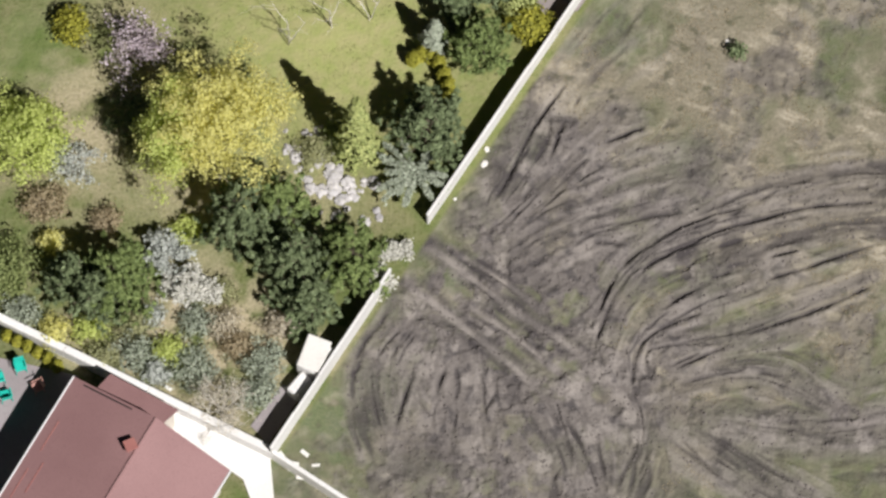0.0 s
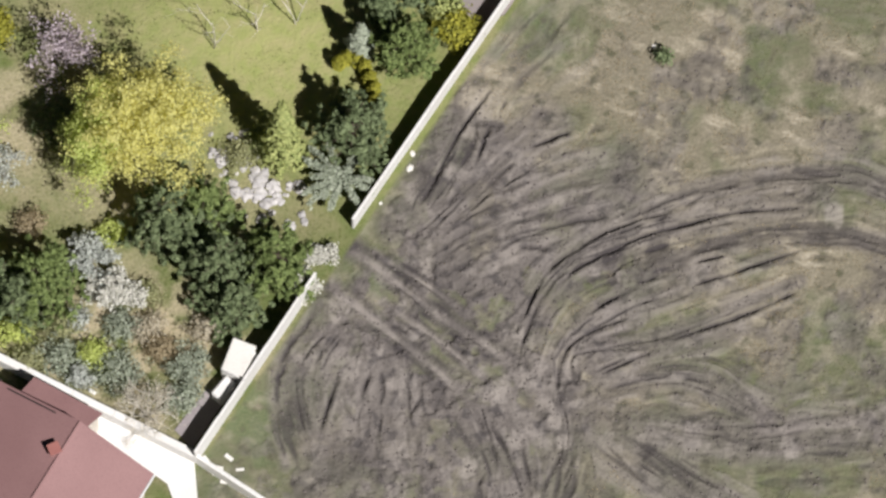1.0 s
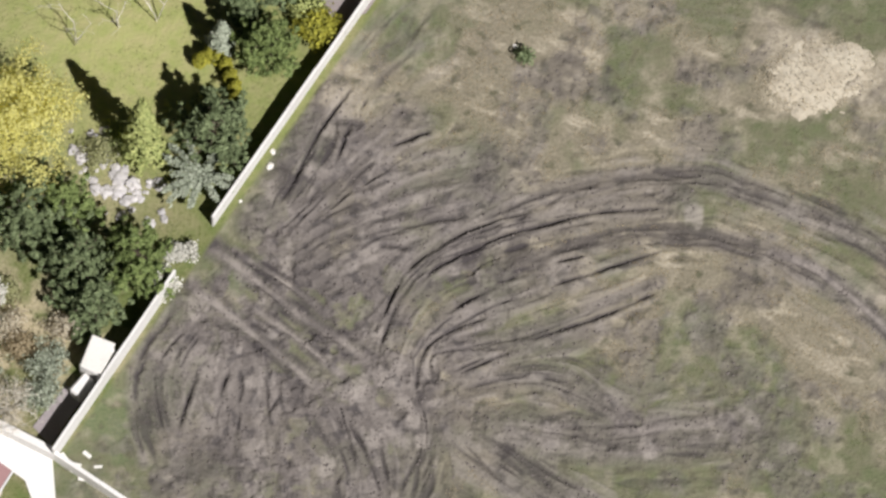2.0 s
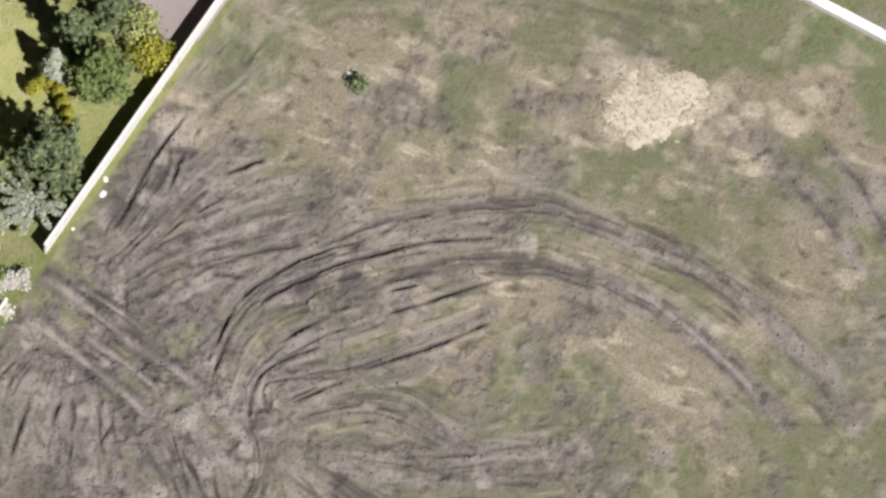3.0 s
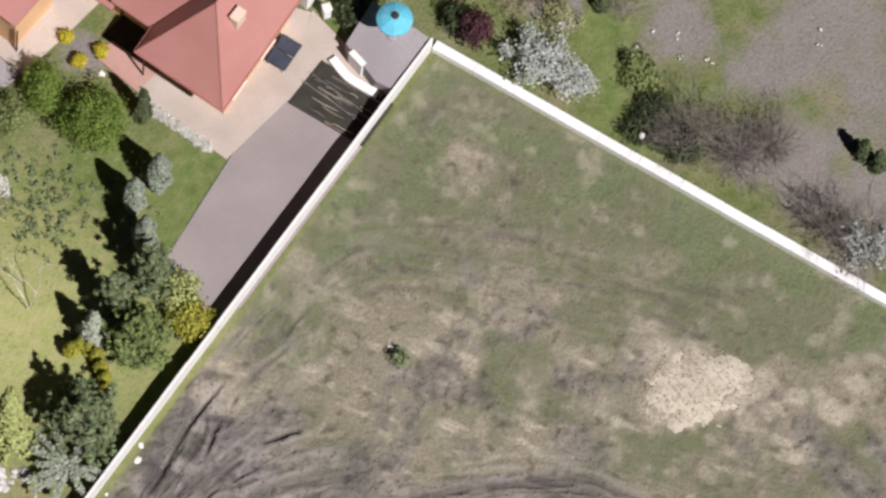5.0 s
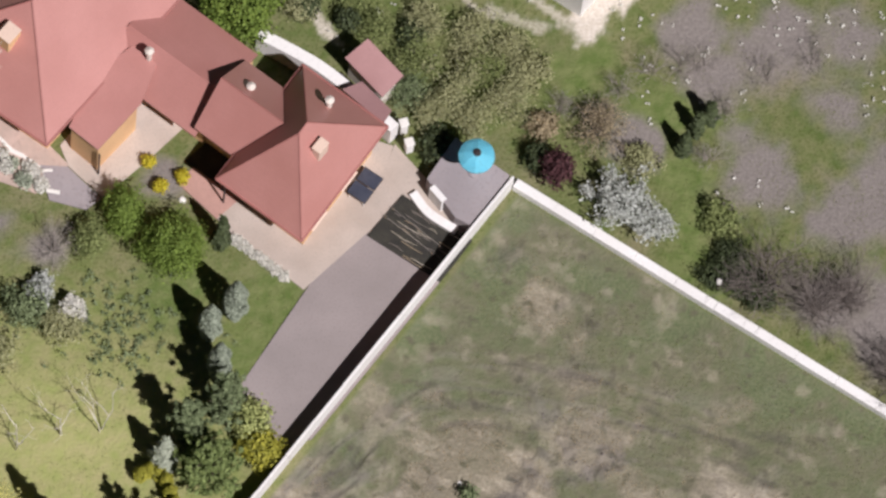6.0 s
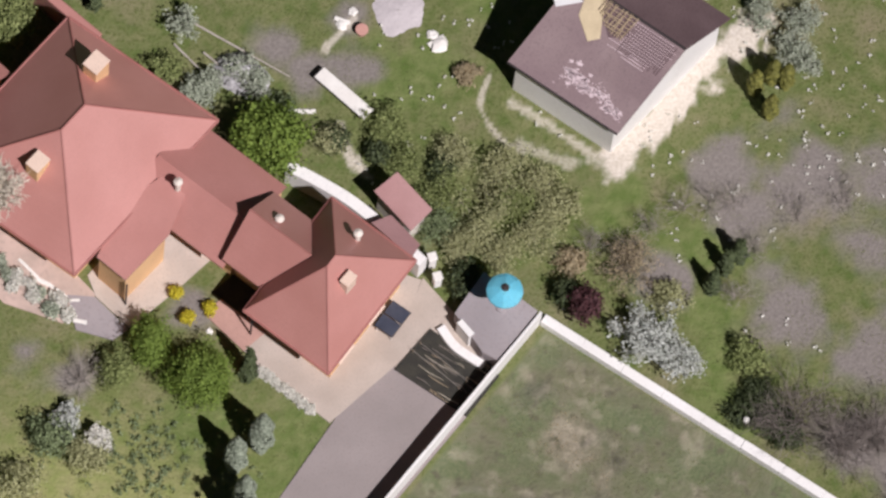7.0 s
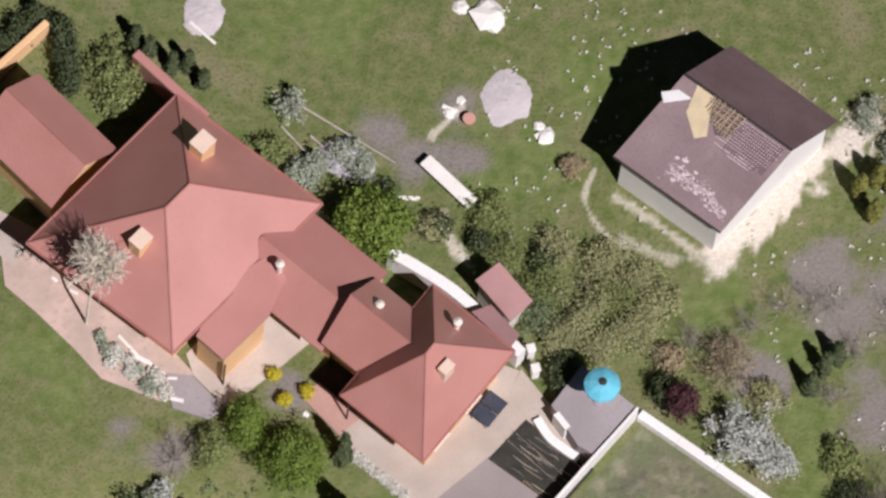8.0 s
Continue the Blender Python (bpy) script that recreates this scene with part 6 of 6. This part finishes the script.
bare_shrub(17.9, 22.2, 0.9, 1.3, "pale_bark", "shrub white with blossom behind the wall", "ice", 3, 9, 0.02, 0.09, spread=0.1)
bare_shrub(15.3, 26.4, 1.15, 1.3, "dark_twig", "dense leafless grey-brown shrub behind the wall", "dry", 1, 34, 0.02, 0.06)
for x, y, r in ((23.0, 20.6, 2.2), (25.2, 19.9, 1.8), (29.3, 17.2, 1.8), (31.2, 16.4, 1.6), (26.8, 20.4, 1.5)):
    bare_shrub(x, y, r, 2.0, "dark_twig", "leafless grey-brown bush behind the wall", "", 1, 34, 0.026, 0.08, splits=4, group="leafless bushes")
bare_shrub(31.0, 16.0, 1.2, 1.6, "pale_bark", "pale budding bush behind the wall", "ice", 3, 10, 0.02, 0.08)
for x, y in ((19.4, 27.2), (19.85, 27.8), (18.95, 26.2), (30.5, 20.6), (31.2, 20.2)):
    fir(x, y, 0.3, 1.5, "yew", "small narrow dark conifer in the neighbouring garden", "small conifers")
for x, y, r in ((-2.1, 32.6, 1.0), (-4.8, 34.2, 0.9), (-1.4, 32.1, 0.8), (-3.4, 31.9, 0.8)):
    bare_shrub(x, y, r * 0.7, 0.9, "grey_twig", "silvery grey-leaved shrub behind the house", "silver", 2, 9, 0.015, 0.08, group="silvery shrubs")
for x, y in ((19.5, 35.4), (20.3, 34.4), (20.8, 35.9), (20.2, 36.0)):
    columnar(x, y, 0.36, 1.9, "olive_fir", "dark olive columnar conifer beside the cottage", "conifers by the cottage")
for x, y, r in ((20.9, 37.5, 0.8), (21.2, 38.9, 0.8), (19.3, 38.8, 0.8), (21.3, 36.8, 0.8)):
    bare_shrub(x, y, r, 0.9, "grey_twig", "grey-green budding shrub beside the cottage", "silver", 2, 10, 0.014, 0.07, group="budding shrubs by the cottage")
for x, y, r in ((21.5, 21.6, 0.7), (22.3, 20.6, 0.7), (21.0, 20.8, 0.6), (23.0, 20.0, 0.6)):
    round_tree(x, y, r, r, 0.35, 0.3, "yew", "dark green low shrub behind the wall", 0.08, int(90 * r), 26, 0.14, "shrub", "shrub", lumpy=0.4, group="dark low shrubs")
bare_shrub(7.4, 34.0, 0.5, 0.5, "grey_twig", "small brown brush pile on grass", "dry", 3, 9, 0.015, 0.07)
for x, y, r, leaf in ((-4.0, 31.2, 0.6, "silver"), (-5.4, 32.2, 0.6, "green"), (-12.6, 34.5, 1.2, "green"), (-12.2, 33.2, 0.9, "green"), (2.0, 30.0, 0.6, "olive"), (4.2, 31.2, 0.7, "green"),
                      (-0.2, 31.2, 0.5, "pine"), (12.0, 28.6, 0.8, "olive"), (17.2, 25.4, 0.6, "olive"), (12.9, 26.2, 0.6, "dry"), (20.9, 23.2, 0.7, "green"), (11.95, 9.4, 0.2, "pine")):
    round_tree(x, y, r, r, 0.3 + 0.35 * r, 0.4, leaf, "low green leafy garden shrub", 0.09, int(70 * r), 24, 0.13, "shrub", "shrub", lumpy=0.4, group="low shrubs")
for k in range(16):
    t = k / 15
    x, y = (0.6 + 2.4 * t, 19.4 - 1.4 * t) if k % 2 else (0.7 + 2.4 * t, 19.3 - 1.4 * t)
    bare_shrub(x, y, 0.1, 0.12, "pale_bark", "low white flowering border plant by the paving", "white", 3, 5, 0.006, 0.08, name="border_plant", category="plant", spread=0.05, group="white border plants")
for x, y in ((-12.0, 36.0), (-11.35, 35.6), (-10.25, 35.1), (-8.8, 34.6), (-9.6, 35.3)):
    fir(x, y, 0.25, 1.4, "yew", "small narrow dark conifer behind the house", "small conifers behind the house")
for k in range(14):
    t = k / 13
    x, y = -10.8 + 3.0 * t + 0.4 * math.sin(19 * t), 22.0 - 1.35 * t + 0.4 * math.cos(23 * t)
    bare_shrub(x, y, 0.18, 0.3, "pale_bark", "low pale plant at the foot of the house wall", "white" if k % 3 else "silver", 3, 5, 0.008, 0.09, name="border_plant", category="plant", spread=0.07, group="plants along the house wall")
for x, y, r in ((-15.25, 35.8, 0.45), (-15.0, 35.2, 0.4), (-14.8, 34.6, 0.45), (-14.6, 34.0, 0.4), (-14.35, 33.4, 0.5), (-17.3, 34.5, 0.5), (-16.8, 35.3, 0.5), (-16.3, 36.1, 0.5)):
    round_tree(x, y, r, r, 0.6, 0.6, "yew", "dark evergreen bush beside the orange wall", 0.09, int(90 * r), 24, 0.12, "shrub", "shrub", group="dark hedge by the orange wall")
HEDGE = [(-18.0, -5.1), (-17.55, -5.3), (-17.1, -5.5), (-16.65, -5.75), (-16.2, -6.0), (-15.8, -6.3)]
for x, y in HEDGE:
    columnar(x, y, 0.26, 0.8, "gold", "clipped yellow-green dwarf thuja along the wall", "dwarf hedge row")


# ---- grass, weeds and clods ----
def tufts(name, x, y, z, size, leaf, label, seed, blades=4):
    rng = np.random.default_rng(seed)
    n = len(x)
    c = np.repeat(np.stack([x, y, z], 1), blades, 0)
    a = rng.uniform(0, math.tau, len(c))
    lean = rng.uniform(0.3, 1.1, len(c))
    h = size * rng.uniform(0.5, 1.3, len(c))
    out = np.stack([np.cos(a) * lean * h, np.sin(a) * lean * h, h], 1)
    side = np.stack([-np.sin(a), np.cos(a), np.zeros(len(c))], 1) * (0.16 * h)[:, None]
    v = np.stack([c - side, c + side, c + out], 1)
    i = np.arange(len(c)) * 3
    me = bpy.data.meshes.new(name)
    me.vertices.add(len(c) * 3)
    me.vertices.foreach_set("co", v.ravel())
    me.loops.add(len(c) * 3)
    me.loops.foreach_set("vertex_index", np.arange(len(c) * 3))
    me.polygons.add(len(c))
    me.polygons.foreach_set("loop_start", i)
    me.update()
    me.materials.append(LEAF[leaf])
    link(name, me, None, label, "grass", "", "stuff")


def scatter():
    rng = np.random.default_rng(77)
    n = 170000
    x, y = rng.uniform(-21, 40, n), rng.uniform(-12.5, 43, n)
    h, masks = ground_fields(x, y)
    soil, dry, inside = masks["soil"], masks["dry"], masks["field"]
    lush = fractal(x, y, 1.3, 91)
    paved_zone = (side_of(x, y, CORNER_S, CORNER_N) < 0) & (side_of(x, y, CORNER_S, CORNER_N) > -4.2) & (y > 10.5)
    paved_zone |= (np.abs(x - 2.0) < 10) & (y > 17.6) & (y < 27) & (inside < 0.5)
    paved_zone |= (x < -7) & (y < -6) & (side_of(x, y, (-30.0, 0.49), CORNER_S) > -0.2)
    lawn = (inside < 0.2) & ~paved_zone & (lush > 0.46)
    green = (inside > 0.9) & (soil < 0.35) & (dry < 0.5) & (lush > 0.5)
    pale = (inside > 0.9) & (soil < 0.5) & (dry > 0.4) & (lush > 0.45)
    for name, keep, size, leaf, label in (("lawn_grass", lawn, 0.06, "grass", "short green spring lawn grass"), ("field_grass", green, 0.055, "grass", "sparse green grass on the field"), ("dry_grass", pale, 0.065, "dry", "pale dead grass lying on the field")):
        k = np.flatnonzero(keep)[:42000]
        tufts(name, x[k], y[k], h[k] - 0.01, size, leaf, label, 5)
    # white spring flowers in the neighbouring grass
    n = 900
    fx, fy = rng.uniform(3, 36, n), rng.uniform(24, 42, n)
    bloom = fractal(fx, fy, 2.5, 95)
    keep = (side_of(fx, fy, CORNER_N, CORNER_E) < -1.0) & (bloom > np.where((fx > 12) & (fy > 28), 0.48, 0.6))
    c = np.stack([fx, fy, np.full(n, 0.12)], 1)[keep]
    c = np.repeat(c, 3, 0) + rng.normal(0, 0.05, (len(c) * 3, 3)) * np.array([1, 1, 0.3])
    link("spring_flowers", leaves(c, np.tile([0.0, 0.0, 1.0], (len(c), 1)), 0.1, rng, "spring_flowers", LEAF["white"], 1.1, 0.3), None, "scattered white spring flowers in the grass", "flowers", "", "stuff")
    # loose straw over and round the heaps
    n = 700
    a, r = rng.uniform(0, math.tau, n), np.sqrt(rng.random(n)) * 1.02
    sx, sy = 24.3 + 2.5 * r * np.cos(a) - 0.6 * r * np.sin(a), 9.5 + 1.5 * r * np.sin(a) + 0.9 * r * np.cos(a)
    tufts("loose_straw", sx, sy, 0.03 + 0.36 * np.clip(1 - r, 0, 1), 0.09, "straw", "loose pale straw scattered over the heap", 9, 3)
    # rows of seedlings on the lawn
    n = 150
    px, py = rng.normal(-3.6, 1.5, n), rng.normal(14.6, 1.2, n)
    c = np.repeat(np.stack([px, py, np.full(n, 0.12)], 1), 16, 0) + rng.normal(0, 1, (n * 16, 3)) * np.array([0.07, 0.07, 0.08])
    link("seedlings", leaves(c, np.tile([0.0, 0.0, 1.0], (len(c), 1)), 0.07, rng, "seedlings", LEAF["pine"], 1.6, 0.8), None, "rows of small dark seedlings on the lawn", "seedlings", "", "stuff")
    # clods of turned earth
    n = 30000
    x, y = rng.uniform(-6, 36, n), rng.uniform(-12.5, 15, n)
    h, masks = ground_fields(x, y)
    soil, inside = masks["soil"], masks["field"]
    k = np.flatnonzero((inside > 0.95) & (soil > 0.5))[:9000]
    size = 0.02 + 0.05 * rng.random(len(k)) ** 3
    octa = np.array([(1, 0, 0), (-1, 0, 0), (0, 1, 0), (0, -1, 0), (0, 0, 1), (0, 0, -0.6)], float)
    v = np.stack([x[k], y[k], h[k] + 0.3 * size], 1)[:, None, :] + octa[None] * size[:, None, None] * rng.uniform(0.6, 1.4, (len(k), 6, 1))
    tri = np.array([(0, 2, 4), (2, 1, 4), (1, 3, 4), (3, 0, 4), (2, 0, 5), (1, 2, 5), (3, 1, 5), (0, 3, 5)])
    f = (np.arange(len(k))[:, None, None] * 6 + tri[None]).reshape(-1, 3)
    me = mesh_from("clods", v.reshape(-1, 3), f, surface("clod", (0.165, 0.146, 0.135), (0.215, 0.19, 0.175), 0.95, 1.0, 20.0, 0.0))
    link("clods", me, None, "clods of turned grey-brown earth", "earth clods", "", "stuff")


scatter()
